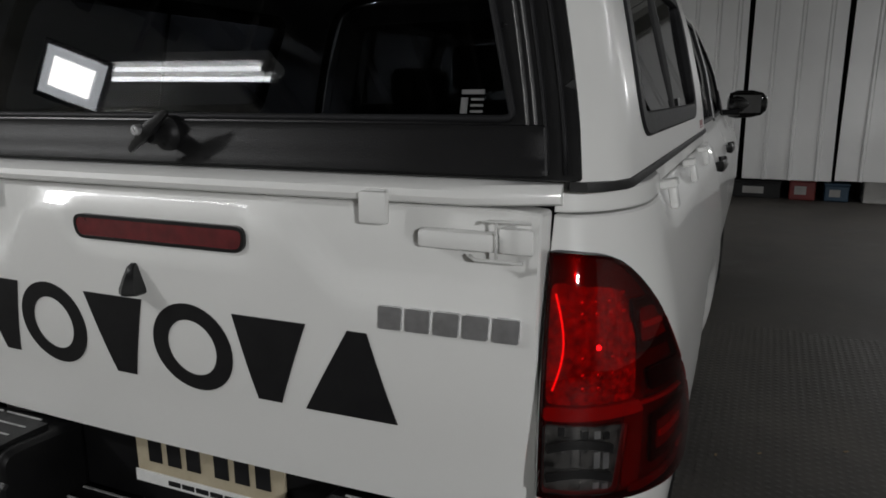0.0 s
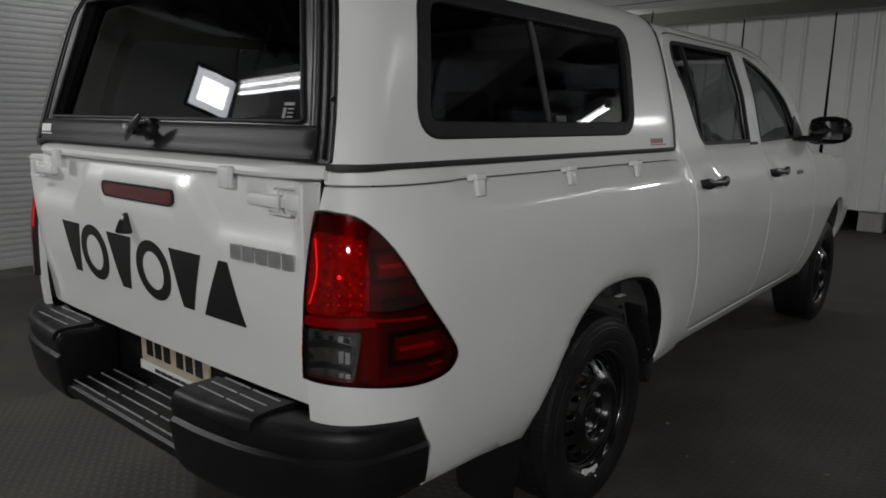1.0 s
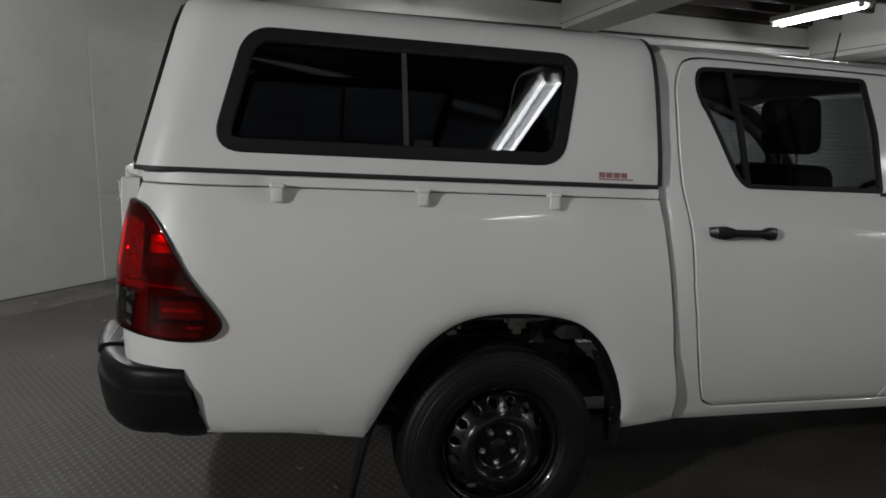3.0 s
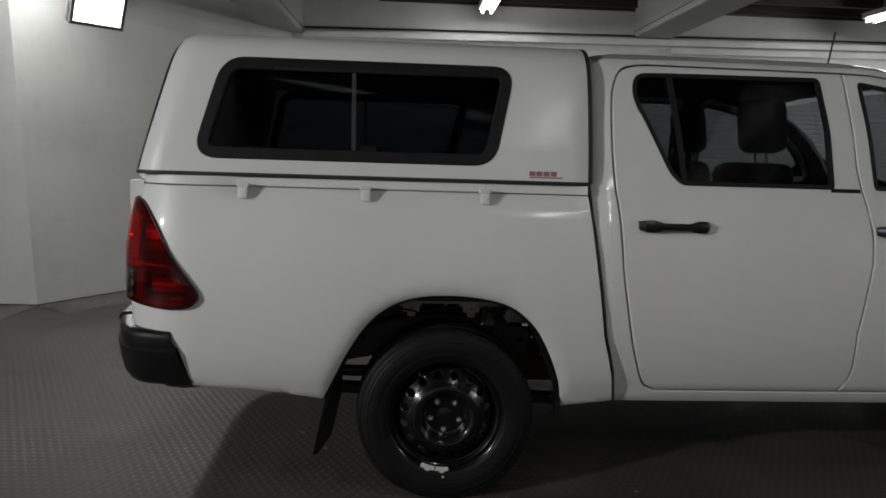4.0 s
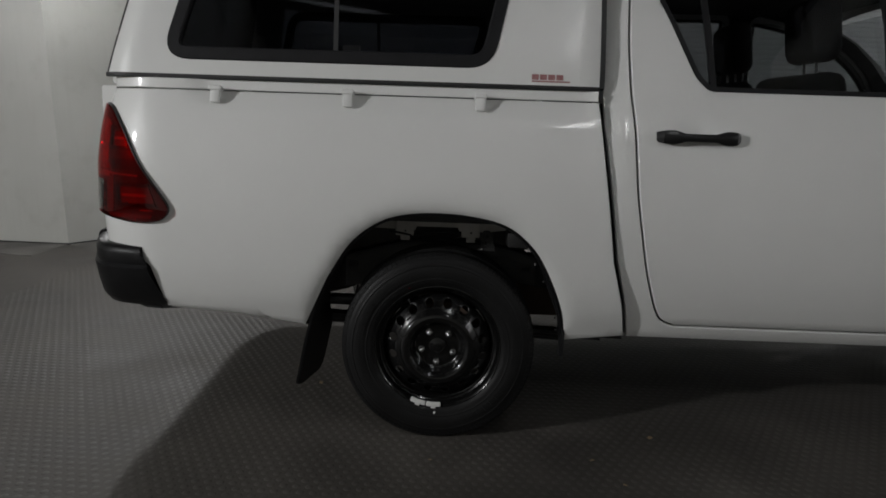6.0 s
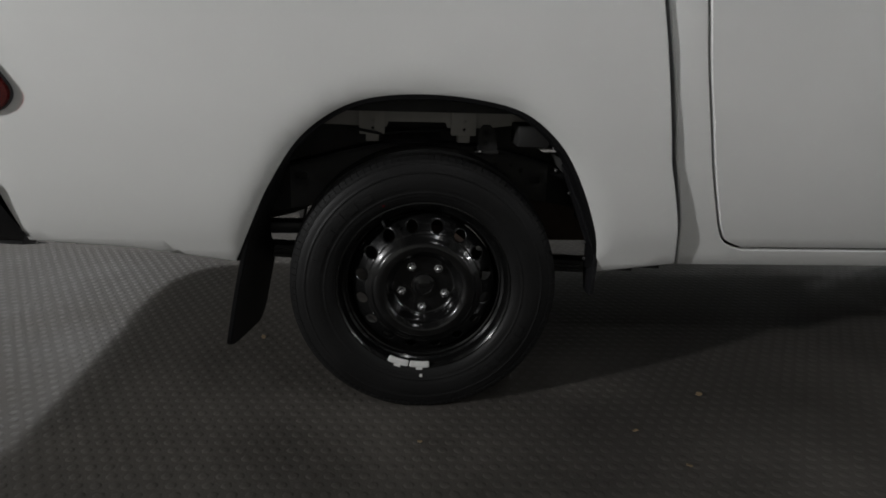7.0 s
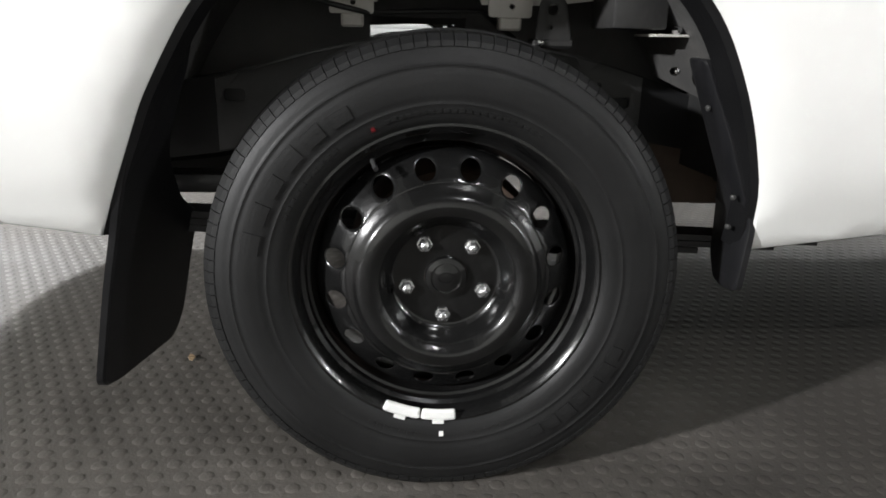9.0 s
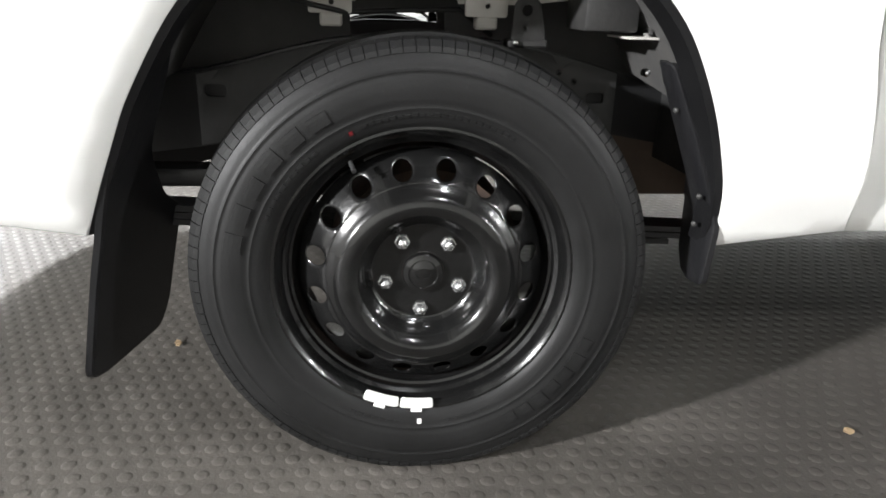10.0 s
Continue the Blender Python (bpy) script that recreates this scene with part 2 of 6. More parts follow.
def box(x0, x1, y0, y1, z0, z1, bevel=0.0, seg=2, bm=None):
    own = bmesh.new()
    bmesh.ops.create_cube(own, size=1)
    for v in own.verts:
        v.co = ((x0 + x1) / 2 + v.co.x * (x1 - x0), (y0 + y1) / 2 + v.co.y * (y1 - y0), (z0 + z1) / 2 + v.co.z * (z1 - z0))
    if bevel:
        bmesh.ops.bevel(own, geom=own.edges[:], offset=bevel, segments=seg, affect="EDGES", profile=0.5)
    if bm is None:
        return own
    me = mesh_of("tmp", own)
    bm.from_mesh(me)
    bpy.data.meshes.remove(me)
    return bm


def turned(bm, m):
    bmesh.ops.transform(bm, matrix=m, verts=bm.verts[:])
    return bm


def lathe(profile, n=64, close=False):
    """Turns (r, x) points round the x axis."""
    bm = bmesh.new()
    rings = [[bm.verts.new((x, r * math.cos(2 * math.pi * k / n), r * math.sin(2 * math.pi * k / n))) for k in range(n)] for r, x in profile]
    pairs = list(zip(rings, rings[1:])) + ([(rings[-1], rings[0])] if close else [])
    for a, b in pairs:
        for k in range(n):
            bm.faces.new((a[k], a[(k + 1) % n], b[(k + 1) % n], b[k]))
    bmesh.ops.remove_doubles(bm, verts=bm.verts[:], dist=1e-6)
    bmesh.ops.recalc_face_normals(bm, faces=bm.faces[:])
    return bm


def tube(points, r, n=10, bm=None):
    """A round bar along a line of points."""
    bm = bm or bmesh.new()
    pts = [Vector(p) for p in points]
    rings = []
    for i, p in enumerate(pts):
        d = (pts[min(i + 1, len(pts) - 1)] - pts[max(i - 1, 0)]).normalized()
        q = d.to_track_quat("Z", "Y")
        rings.append([bm.verts.new(p + q @ Vector((r * math.cos(2 * math.pi * k / n), r * math.sin(2 * math.pi * k / n), 0))) for k in range(n)])
    for a, b in zip(rings, rings[1:]):
        for k in range(n):
            bm.faces.new((a[k], a[(k + 1) % n], b[(k + 1) % n], b[k]))
    bm.faces.new(rings[0][::-1])
    bm.faces.new(rings[-1])
    return bm


def loft(rings, closed=True, caps=True):
    """Skins rings of equal count."""
    bm = bmesh.new()
    vs = [[bm.verts.new(p) for p in r] for r in rings]
    n = len(vs[0])
    for a, b in zip(vs, vs[1:]):
        for k in range(n if closed else n - 1):
            bm.faces.new((a[k], a[(k + 1) % n], b[(k + 1) % n], b[k]))
    if caps and closed:
        bm.faces.new(vs[0][::-1])
        bm.faces.new(vs[-1])
    bmesh.ops.recalc_face_normals(bm, faces=bm.faces[:])
    return bm


def curve(points):
    """A smooth curve through (a, b) points that never overshoots."""
    X, Y = [p[0] for p in points], [p[1] for p in points]
    d = [(Y[i + 1] - Y[i]) / (X[i + 1] - X[i]) for i in range(len(X) - 1)]
    m = [d[0]] + [0 if a * b <= 0 else 2 * a * b / (a + b) for a, b in zip(d, d[1:])] + [d[-1]]

    def f(x):
        x = min(max(x, X[0]), X[-1])
        i = 0
        while i < len(X) - 2 and x > X[i + 1]:
            i += 1
        h = X[i + 1] - X[i]
        s = (x - X[i]) / h
        return (Y[i] * (1 + 2 * s) * (1 - s) ** 2 + h * m[i] * s * (1 - s) ** 2 + Y[i + 1] * s * s * (3 - 2 * s) + h * m[i + 1] * s * s * (s - 1))
    return f


def soft_step(a, b, x):
    s = min(max((x - a) / (b - a), 0.0), 1.0)
    return s * s * (3 - 2 * s)


def spline(points, n=6, closed=False):
    """Catmull-Rom points through 2D points."""
    p = [Vector(q) for q in points]
    out = []
    count = len(p) if closed else len(p) - 1
    for i in range(count):
        a, b, c, d = (p[(i - 1) % len(p)] if closed or i > 0 else p[0], p[i], p[(i + 1) % len(p)], p[(i + 2) % len(p)] if closed or i + 2 < len(p) else p[-1])
        for k in range(n):
            t = k / n
            out.append(tuple(0.5 * (2 * b + (c - a) * t + (2 * a - 5 * b + 4 * c - d) * t * t + (3 * b - a - 3 * c + d) * t ** 3)))
    if not closed:
        out.append(tuple(p[-1]))
    return out


def rounded(poly, r, n=5):
    """A polygon with round corners; r is one radius or one a corner."""
    out, p = [], [Vector(q) for q in poly]
    for i, c in enumerate(p):
        rad = r[i] if isinstance(r, (list, tuple)) else r
        a, b = (p[i - 1] - c), (p[(i + 1) % len(p)] - c)
        cut = min(rad, 0.48 * a.length, 0.48 * b.length)
        a, b = c + a.normalized() * cut, c + b.normalized() * cut
        for k in range(n + 1):
            t = k / n
            out.append(tuple(a * (1 - t) ** 2 + c * 2 * t * (1 - t) + b * t * t))
    return out


def resample(poly, step):
    out = []
    for a, b in zip(poly, poly[1:] + poly[:1]):
        a, b = Vector(a), Vector(b)
        n = max(1, math.ceil((b - a).length / step - 0.2))
        out += [tuple(a.lerp(b, k / n)) for k in range(n)]
    clean = []
    for q in out:
        if not clean or (Vector(q) - Vector(clean[-1])).length > 1e-4:
            clean.append(q)
    if (Vector(clean[0]) - Vector(clean[-1])).length < 1e-4:
        clean.pop()
    return clean


def grown(poly, d):
    """A polygon moved outward by d (inward: minus)."""
    n = len(poly)
    area = sum(poly[i][0] * poly[(i + 1) % n][1] - poly[(i + 1) % n][0] * poly[i][1] for i in range(n))
    sgn = 1 if area > 0 else -1
    out = []
    for i in range(n):
        a, c = Vector(poly[i - 1]), Vector(poly[(i + 1) % n])
        t = (c - a).normalized() if (c - a).length > 1e-9 else Vector((1, 0))
        out.append((poly[i][0] + sgn * t.y * d, poly[i][1] - sgn * t.x * d))
    return out


def inside(px, py, poly):
    hit = np.zeros(px.shape, bool)
    for (x0, y0), (x1, y1) in zip(poly, poly[1:] + poly[:1]):
        cross = (y0 > py) != (y1 > py)
        with np.errstate(divide="ignore", invalid="ignore"):
            hit ^= cross & (px < (x1 - x0) * (py - y0) / (y1 - y0) + x0)
    return hit


def border_gap(px, py, poly):
    best = np.full(px.shape, 1e9)
    for (x0, y0), (x1, y1) in zip(poly, poly[1:] + poly[:1]):
        dx, dy = x1 - x0, y1 - y0
        t = np.clip(((px - x0) * dx + (py - y0) * dy) / max(dx * dx + dy * dy, 1e-12), 0, 1)
        best = np.minimum(best, np.hypot(px - x0 - t * dx, py - y0 - t * dy))
    return best


def sheet(outline, holes, step, fn, thick=0.01, lip=0.0, lip_width=0.003):
    """A shell over a flat outline with holes: fn(u, v, depth) places it. Its edges roll in by lip."""
    from mathutils.geometry import delaunay_2d_cdt
    loops = [resample(list(outline), step)] + [resample(list(h), step) for h in holes]
    pts, edges = [], []
    for lp in loops:
        base = len(pts)
        pts += lp
        edges += [(base + i, base + (i + 1) % len(lp)) for i in range(len(lp))]
    nborder = len(pts)
    free = []
    if lip:
        for k, lp in enumerate(loops):
            free += grown(lp, -lip_width if k == 0 else lip_width)
    u0, u1 = min(p[0] for p in loops[0]), max(p[0] for p in loops[0])
    v0, v1 = min(p[1] for p in loops[0]), max(p[1] for p in loops[0])
    gu, gv = np.meshgrid(np.arange(u0, u1, step), np.arange(v0, v1, step))
    gu, gv = gu.ravel(), gv.ravel()
    ok = inside(gu, gv, loops[0])
    for h in loops[1:]:
        ok &= ~inside(gu, gv, h)
    for lp in loops:
        ok &= border_gap(gu, gv, lp) > max(0.45 * step, 1.6 * lip_width if lip else 0)
    free += list(zip(gu[ok], gv[ok]))
    co, _, faces, orig, _, _ = delaunay_2d_cdt([Vector((float(a), float(b))) for a, b in pts + free], edges, [], 0, 1e-6)
    cu = np.array([sum(co[i].x for i in f) / 3 for f in faces])
    cv = np.array([sum(co[i].y for i in f) / 3 for f in faces])
    keep = inside(cu, cv, loops[0])
    for h in loops[1:]:
        keep &= ~inside(cu, cv, h)
    rim = {i for i, o in enumerate(orig) if any(q < nborder for q in o)}
    bm = bmesh.new()
    front = [bm.verts.new(fn(c.x, c.y, lip if i in rim else 0.0)) for i, c in enumerate(co)]
    for f, k in zip(faces, keep):
        if k:
            bm.faces.new([front[i] for i in f])
    if thick:
        back = {}
        tris = list(bm.faces)
        index = {v: i for i, v in enumerate(front)}
        for f in tris:
            for v in f.verts:
                if v not in back:
                    c = co[index[v]]
                    back[v] = bm.verts.new(fn(c.x, c.y, thick))
        borders = [e for e in bm.edges if len(e.link_faces) == 1]
        for f in tris:
            bm.faces.new([back[v] for v in reversed(f.verts)])
        for e in borders:
            a, b = e.verts
            bm.faces.new((a, b, back[b], back[a]))
    for v in [v for v in bm.verts if not v.link_faces]:
        bm.verts.remove(v)
    bmesh.ops.recalc_face_normals(bm, faces=bm.faces[:])
    return bm


def mirrored(bm):
    bmesh.ops.scale(bm, vec=(-1, 1, 1), verts=bm.verts[:])
    bmesh.ops.reverse_faces(bm, faces=bm.faces[:])
    return bm

# ---- the garage ----
def setting(name, bm, mat, label, category, smooth=False):
    return tagged(part(name, bm, mat, None, "", smooth), label, category, "", "structure")


floor = setting("floor", box(-4.9, 6.7, -6.7, 9.2, -0.12, 0.0), MAT_RUBBER, "dark grey studded rubber mat floor, dusty and worn", "floor")
W0, W1 = Vector((-4.70, -1.373, 0)), Vector((-2.267, -3.125, 0))       # the slanted wall's foot
WDIR = (W1 - W0).normalized()
WN = Vector((-WDIR.y, WDIR.x, 0)) if WDIR.x > 0 else Vector((WDIR.y, -WDIR.x, 0))
CEIL = 3.07
LEAN = 0.042                                       # these walls stand out of square with the sloping bay


def wall_between(a, b, z0, z1, thick, lift=0.0, lean=0.0):
    """A wall whose face runs from a to b, its thickness behind the face."""
    d = (b - a).normalized()
    n = Vector((-d.y, d.x, 0))
    bm = bmesh.new()
    lo = [bm.verts.new((*(p + n * k).xy, z0)) for p, k in ((a, lift), (b, lift), (b, -thick), (a, -thick))]
    hi = [bm.verts.new((v.co.x, v.co.y - lean * z1, z1)) for v in lo]
    bm.faces.new(lo), bm.faces.new(hi)
    for i in range(4):
        bm.faces.new((lo[i], lo[(i + 1) % 4], hi[(i + 1) % 4], hi[i]))
    bmesh.ops.recalc_face_normals(bm, faces=bm.faces[:])
    return bm


wall_slanted = setting("wall_southwest", wall_between(W0, W1, 0, CEIL, 0.15, 0.0, LEAN), WALL, "white painted slanted wall with a flush access door", "wall")
setting("wall_south_recess", wall_between(W1, Vector((-2.30, -6.5, 0)), 0, CEIL, 0.15, 0.0, LEAN), WALL, "white painted wall, scuffed near the floor", "wall")
setting("wall_west", box(-4.82, -4.68, -1.56, -0.57, 0, CEIL), WALL, "white painted wall beside the roller shutter", "wall")
setting("wall_west_head", box(-4.82, -4.70, -0.57, 7.7, 2.42, 2.95), WALL, "white painted wall above the roller shutter", "wall")
setting("wall_south", box(-2.2, 6.6, -6.65, -6.5, 0, CEIL), WALL, "plain white painted wall", "wall")
setting("wall_east", box(6.5, 6.65, -6.5, 9.0, 0, CEIL), WALL, "plain white painted wall", "wall")
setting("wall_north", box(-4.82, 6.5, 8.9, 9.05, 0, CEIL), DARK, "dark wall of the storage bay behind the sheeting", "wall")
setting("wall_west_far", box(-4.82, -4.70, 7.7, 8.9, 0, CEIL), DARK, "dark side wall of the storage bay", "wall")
bm = box(-4.9, 6.7, -6.7, 9.2, CEIL, CEIL + 0.15)
for k in range(25):
    box(-4.66 + 0.45 * k, -4.60 + 0.45 * k, -6.45, 8.85, 2.975, CEIL - 0.001, 0, 1, bm)
box(-4.82, -4.69, -0.57, 7.7, 2.952, CEIL - 0.001, 0, 1, bm)
setting("ceiling", bm, CEILING, "dark brown timber ceiling with joists above the beams", "ceiling")

# access door, set flush in the slanted wall, with its latch
def along_wall(s, out, z):
    p = W0 + WDIR * s + WN * out
    return Vector((p.x, p.y - LEAN * z, z))


def wall_panel(s0, s1, z0, z1, out, bevel=0.004):
    bm = box(s0, s1, 0, out, z0, z1, bevel, 1)
    for v in bm.verts:
        v.co = along_wall(v.co.x, v.co.y, v.co.z)
    bmesh.ops.recalc_face_normals(bm, faces=bm.faces[:])
    return bm


access_door = tagged(part("door_1", wall_panel(0.21, 1.42, 0.78, 2.08, 0.014), WALL), "flush white access door, shut", "door", "", "structure")
part("lower_panel", wall_panel(0.21, 1.42, 0.03, 0.765, 0.012), WALL, access_door)
part("latch", wall_panel(0.24, 0.27, 0.86, 0.98, 0.03, 0.006), STEEL, access_door, "small grey latch")
# dusty concrete margin along the walls
bm = bmesh.new()
for a, b, w in ((W0, W1, 0.42), (Vector((-4.66, 7.5, 0)), Vector((-4.66, -0.94, 0)), 0.34), (W1, Vector((-2.30, -6.5, 0)), 0.45)):
    d = (b - a).normalized()
    n = Vector((-d.y, d.x, 0))
    steps = 40
    prev = None
    for k in range(steps + 1):
        q = a.lerp(b, k / steps)
        inner = q + n * (w + 0.05 * noise.noise(Vector((q.x * 3, q.y * 3, 0))))
        row = [bm.verts.new((q.x, q.y, 0.004)), bm.verts.new((inner.x, inner.y, 0.004)), bm.verts.new((q.x, q.y, 0.0)), bm.verts.new((inner.x + 0.005, inner.y, 0.0))]
        if prev:
            bm.faces.new((prev[0], prev[1], row[1], row[0]))
            bm.faces.new((prev[1], prev[3], row[3], row[1]))
        prev = row
bmesh.ops.recalc_face_normals(bm, faces=bm.faces[:])
setting("floor_margin", bm, CONCRETE, "dusty pale concrete strip along the walls", "floor")

# dark open joint along the foot of the walls
for a, b in ((W0, W1), (W1, Vector((-2.30, -6.5, 0)))):
    setting("floor_joint", wall_between(a, b, 0.0005, 0.011, 0.0, 0.006), DARK, "dark open joint between floor and wall", "joint")

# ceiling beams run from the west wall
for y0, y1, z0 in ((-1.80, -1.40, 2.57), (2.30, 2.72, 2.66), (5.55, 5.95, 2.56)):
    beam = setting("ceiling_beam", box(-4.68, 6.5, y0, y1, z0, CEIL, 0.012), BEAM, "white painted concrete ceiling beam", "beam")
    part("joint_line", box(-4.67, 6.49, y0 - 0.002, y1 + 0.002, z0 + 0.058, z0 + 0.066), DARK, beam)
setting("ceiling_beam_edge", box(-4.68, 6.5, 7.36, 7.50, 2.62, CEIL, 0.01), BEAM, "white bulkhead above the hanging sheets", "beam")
def rising(bm):
    """What runs along the wall climbs a little with it."""
    for v in bm.verts:
        v.co.z += 0.012 * v.co.y
    return bm


setting("wall_trunking", rising(box(-4.70, -4.60, -1.38, 7.3, 2.545, 2.615, 0.006)), BATTEN, "white cable trunking along the wall", "trunking")
setting("wall_trunking_lower", rising(box(-4.70, -4.63, 2.75, 7.3, 2.46, 2.525, 0.006)), BATTEN, "white cable trunking along the wall", "trunking")
setting("conduit", rising(tube([(-4.62, -1.38, 2.645), (-4.62, 7.3, 2.645)], 0.012)), DARK, "thin dark cable along the wall", "cable", True)

# roller shutter: slats in guides
shutter = tagged(part("roller_shutter", box(-4.76, -4.74, -0.57, 7.7, 0.0, 2.42), ROLLER), "closed white roller shutter with narrow horizontal slats", "shutter", "", "structure")
prof = [(0.004, 0.001), (0.009, 0.003), (0.012, 0.014), (0.013, 0.027), (0.011, 0.040), (0.008, 0.049), (0.004, 0.051)]
bm = loft([[(-4.74 + a, y, b) for a, b in prof] + [(-4.742, y, 0.051), (-4.742, y, 0.001)] for y in (-0.53, 7.66)])
slat = mesh_of("slat", bm)
slat.materials.append(ROLLER)
for p in slat.polygons:
    p.use_smooth = False
for k in range(46):
    o = new("slat", slat)
    o.location = (0, 0, 0.04 + 0.052 * k)
    o.parent = shutter
part("bottom_rail", box(-4.75, -4.71, -0.53, 7.66, 0.0, 0.05, 0.005), ROLLER, shutter)


# hanging white sheets at the far end, pleated, with gaps between
def hanging_sheet(x0, x1, seed):
    rng = random.Random(seed)
    marks, x = [], x0
    while x < x1 - 0.02:
        marks.append((x, 0.0))
        x += rng.uniform(0.16, 0.26)
        if x < x1 - 0.10:
            marks += [(x, 0.0), (x + 0.018, -0.035), (x + 0.042, -0.035)]
            x += 0.06
    marks.append((x1, 0.0))
    rows = []
    n = 14
    for j in range(n + 1):
        z = 0.29 + 0.02 * math.sin(seed) + (2.66 - 0.29) * j / n
        sway = 0.03 * (1 - j / n)
        rows.append([(a + 0.02 * math.sin(seed * 1.7 + 0.6 * z) * (1 - j / n), 7.56 + b + sway * noise.noise(Vector((a * 2, z * 0.8, seed))), z) for a, b in marks])
    front = rows
    bm = bmesh.new()
    vs = [[bm.verts.new(p) for p in r] for r in front]
    vb = [[bm.verts.new((p[0], p[1] + 0.004, p[2])) for p in r] for r in front]
    for a, b in zip(vs, vs[1:]):
        for k in range(len(a) - 1):
            bm.faces.new((a[k], a[k + 1], b[k + 1], b[k]))
    for a, b in zip(vb, vb[1:]):
        for k in range(len(a) - 1):
            bm.faces.new((b[k], b[k + 1], a[k + 1], a[k]))
    for k in range(len(vs[0]) - 1):
        bm.faces.new((vs[0][k], vb[0][k], vb[0][k + 1], vs[0][k + 1]))
    return bm


for k in range(10):
    x0 = -4.72 + 1.075 * k
    tagged(part("hanging_sheet", hanging_sheet(x0 + (0.045 if k > 4 else 0.012), x0 + 1.067 - (0.012 if k > 3 else 0.0), k), CURTAIN), "white pleated plastic sheet hanging from the bulkhead", "sheet", "hanging sheets")
tagged(part("curtain_rail", box(-4.7, 6.4, 7.53, 7.60, 2.66, 2.70, 0.004), STEEL), "steel rail carrying the hanging sheets", "rail", "", "structure")
# stored boxes behind the sheets, seen under their hems
RED_BOX = surface("red_plastic", (0.16, 0.02, 0.02), (0.24, 0.035, 0.03), 0.5, 8)
BLUE_BOX = surface("blue_plastic", (0.03, 0.07, 0.12), (0.05, 0.10, 0.16), 0.5, 8)
PALE_BOX = surface("pale_card", (0.45, 0.44, 0.42), (0.55, 0.54, 0.52), 0.7, 8)


def crate(x0, x1, y0, y1, h, mat, label, cat):
    ob = thing(cat.replace(" ", "_"), label, cat, at=((x0 + x1) / 2, (y0 + y1) / 2, 0))
    w, d = (x1 - x0) / 2, (y1 - y0) / 2
    part("body", box(-w, w, -d, d, 0.002, h, 0.015), mat, ob)
    part("lid", box(-w - 0.01, w + 0.01, -d - 0.01, d + 0.01, h + 0.001, h + 0.03, 0.01), mat, ob)
    part("band", box(-w * 0.6, w * 0.3, -d - 0.004, -d + 0.02, h * 0.3, h * 0.75, 0.003), PALE_BOX, ob)
    return ob


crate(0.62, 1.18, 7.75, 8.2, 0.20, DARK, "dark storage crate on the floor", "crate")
crate(1.28, 1.58, 7.72, 8.0, 0.24, RED_BOX, "red storage tub with a pale band", "tub")
crate(1.68, 1.95, 7.74, 8.0, 0.20, BLUE_BOX, "blue storage tub on the floor", "tub")
crate(2.1, 2.7, 7.72, 8.1, 0.30, PALE_BOX, "pale cardboard box on the floor", "box")
crate(0.05, 0.32, 7.70, 7.95, 0.24, PALE_BOX, "pale cardboard box on the floor", "box")
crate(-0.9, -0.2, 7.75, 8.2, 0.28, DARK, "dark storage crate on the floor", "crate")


# ---- lamps ----
def batten(x, y, z):
    ob = thing("fluorescent_batten", "twin-tube white fluorescent batten, lit, under the ceiling", "ceiling light", "fluorescent battens", at=(x, y, z))
    part("tray", box(-0.62, 0.62, -0.09, 0.09, 0.045, 0.10, 0.006), BATTEN, ob)
    part("bracket", box(-0.40, -0.37, -0.012, 0.012, 0.10, CEIL - z, 0.0), STEEL, ob)
    part("bracket", box(0.37, 0.40, -0.012, 0.012, 0.10, CEIL - z, 0.0), STEEL, ob)
    for s in (-1, 1):
        part("tube", tube([(-0.58, 0.048 * s, 0.018), (0.58, 0.048 * s, 0.018)], 0.013, 12), TUBE_GLOW, ob, "lit fluorescent tube", True)
        for e in (-1, 1):
            part("lamp_holder", box(0.60 * e - 0.02, 0.60 * e + 0.02, 0.048 * s - 0.018, 0.048 * s + 0.018, 0.0, 0.046, 0.003), BATTEN, ob)
    return ob


for x, y, z in TUBES:
    batten(x, y, z)


def floodlight(at, aim, arm):
    ob = thing("floodlight", "grey LED floodlight on a bracket, lit", "floodlight", "floodlights", at=at)
    m = look((0, 0, 0), aim - at)
    part("housing", turned(box(-0.205, 0.205, -0.155, 0.155, -0.035, 0.035, 0.012), m), LAMP_BODY, ob)
    bezel = bmesh.new()
    for x0, x1, y0, y1 in ((-0.205, 0.205, 0.127, 0.155), (-0.205, 0.205, -0.155, -0.127), (-0.205, -0.177, -0.127, 0.127), (0.177, 0.205, -0.127, 0.127)):
        box(x0, x1, y0, y1, -0.048, -0.036, 0.003, 1, bezel)
    part("bezel", turned(bezel, m), CHROME, ob)
    part("reflector", turned(box(-0.176, 0.176, -0.126, 0.126, -0.040, -0.0365), m), FLOOD_RING, ob, "lit reflector tray")
    part("led_panel", turned(box(-0.122, 0.122, -0.078, 0.078, -0.046, -0.0405), m), FLOOD_GLOW, ob, "glaring white panel")
    part("arm", tube([(0, 0, 0), *[tuple(Vector(arm) * k) for k in (0.5, 1.0)]], 0.014), LAMP_BODY, ob, "", True)
    return ob


floodlight(FLOOD_AT, FLOOD_AIM, Vector((-0.26, -0.28, 0.06)))
floodlight(FLOOD2_AT, FLOOD2_AIM, Vector((0.0, 0.1, CEIL - 2.38)))
# housing for the added front fill lamp, out of view
floodlight(FRONT_FILL_AT, FRONT_FILL_AIM, Vector((0.0, 0.1, CEIL - 2.4)))
floodlight(FLOOD4_AT, FLOOD4_AIM, Vector((0.0, -0.1, CEIL - 2.4)))

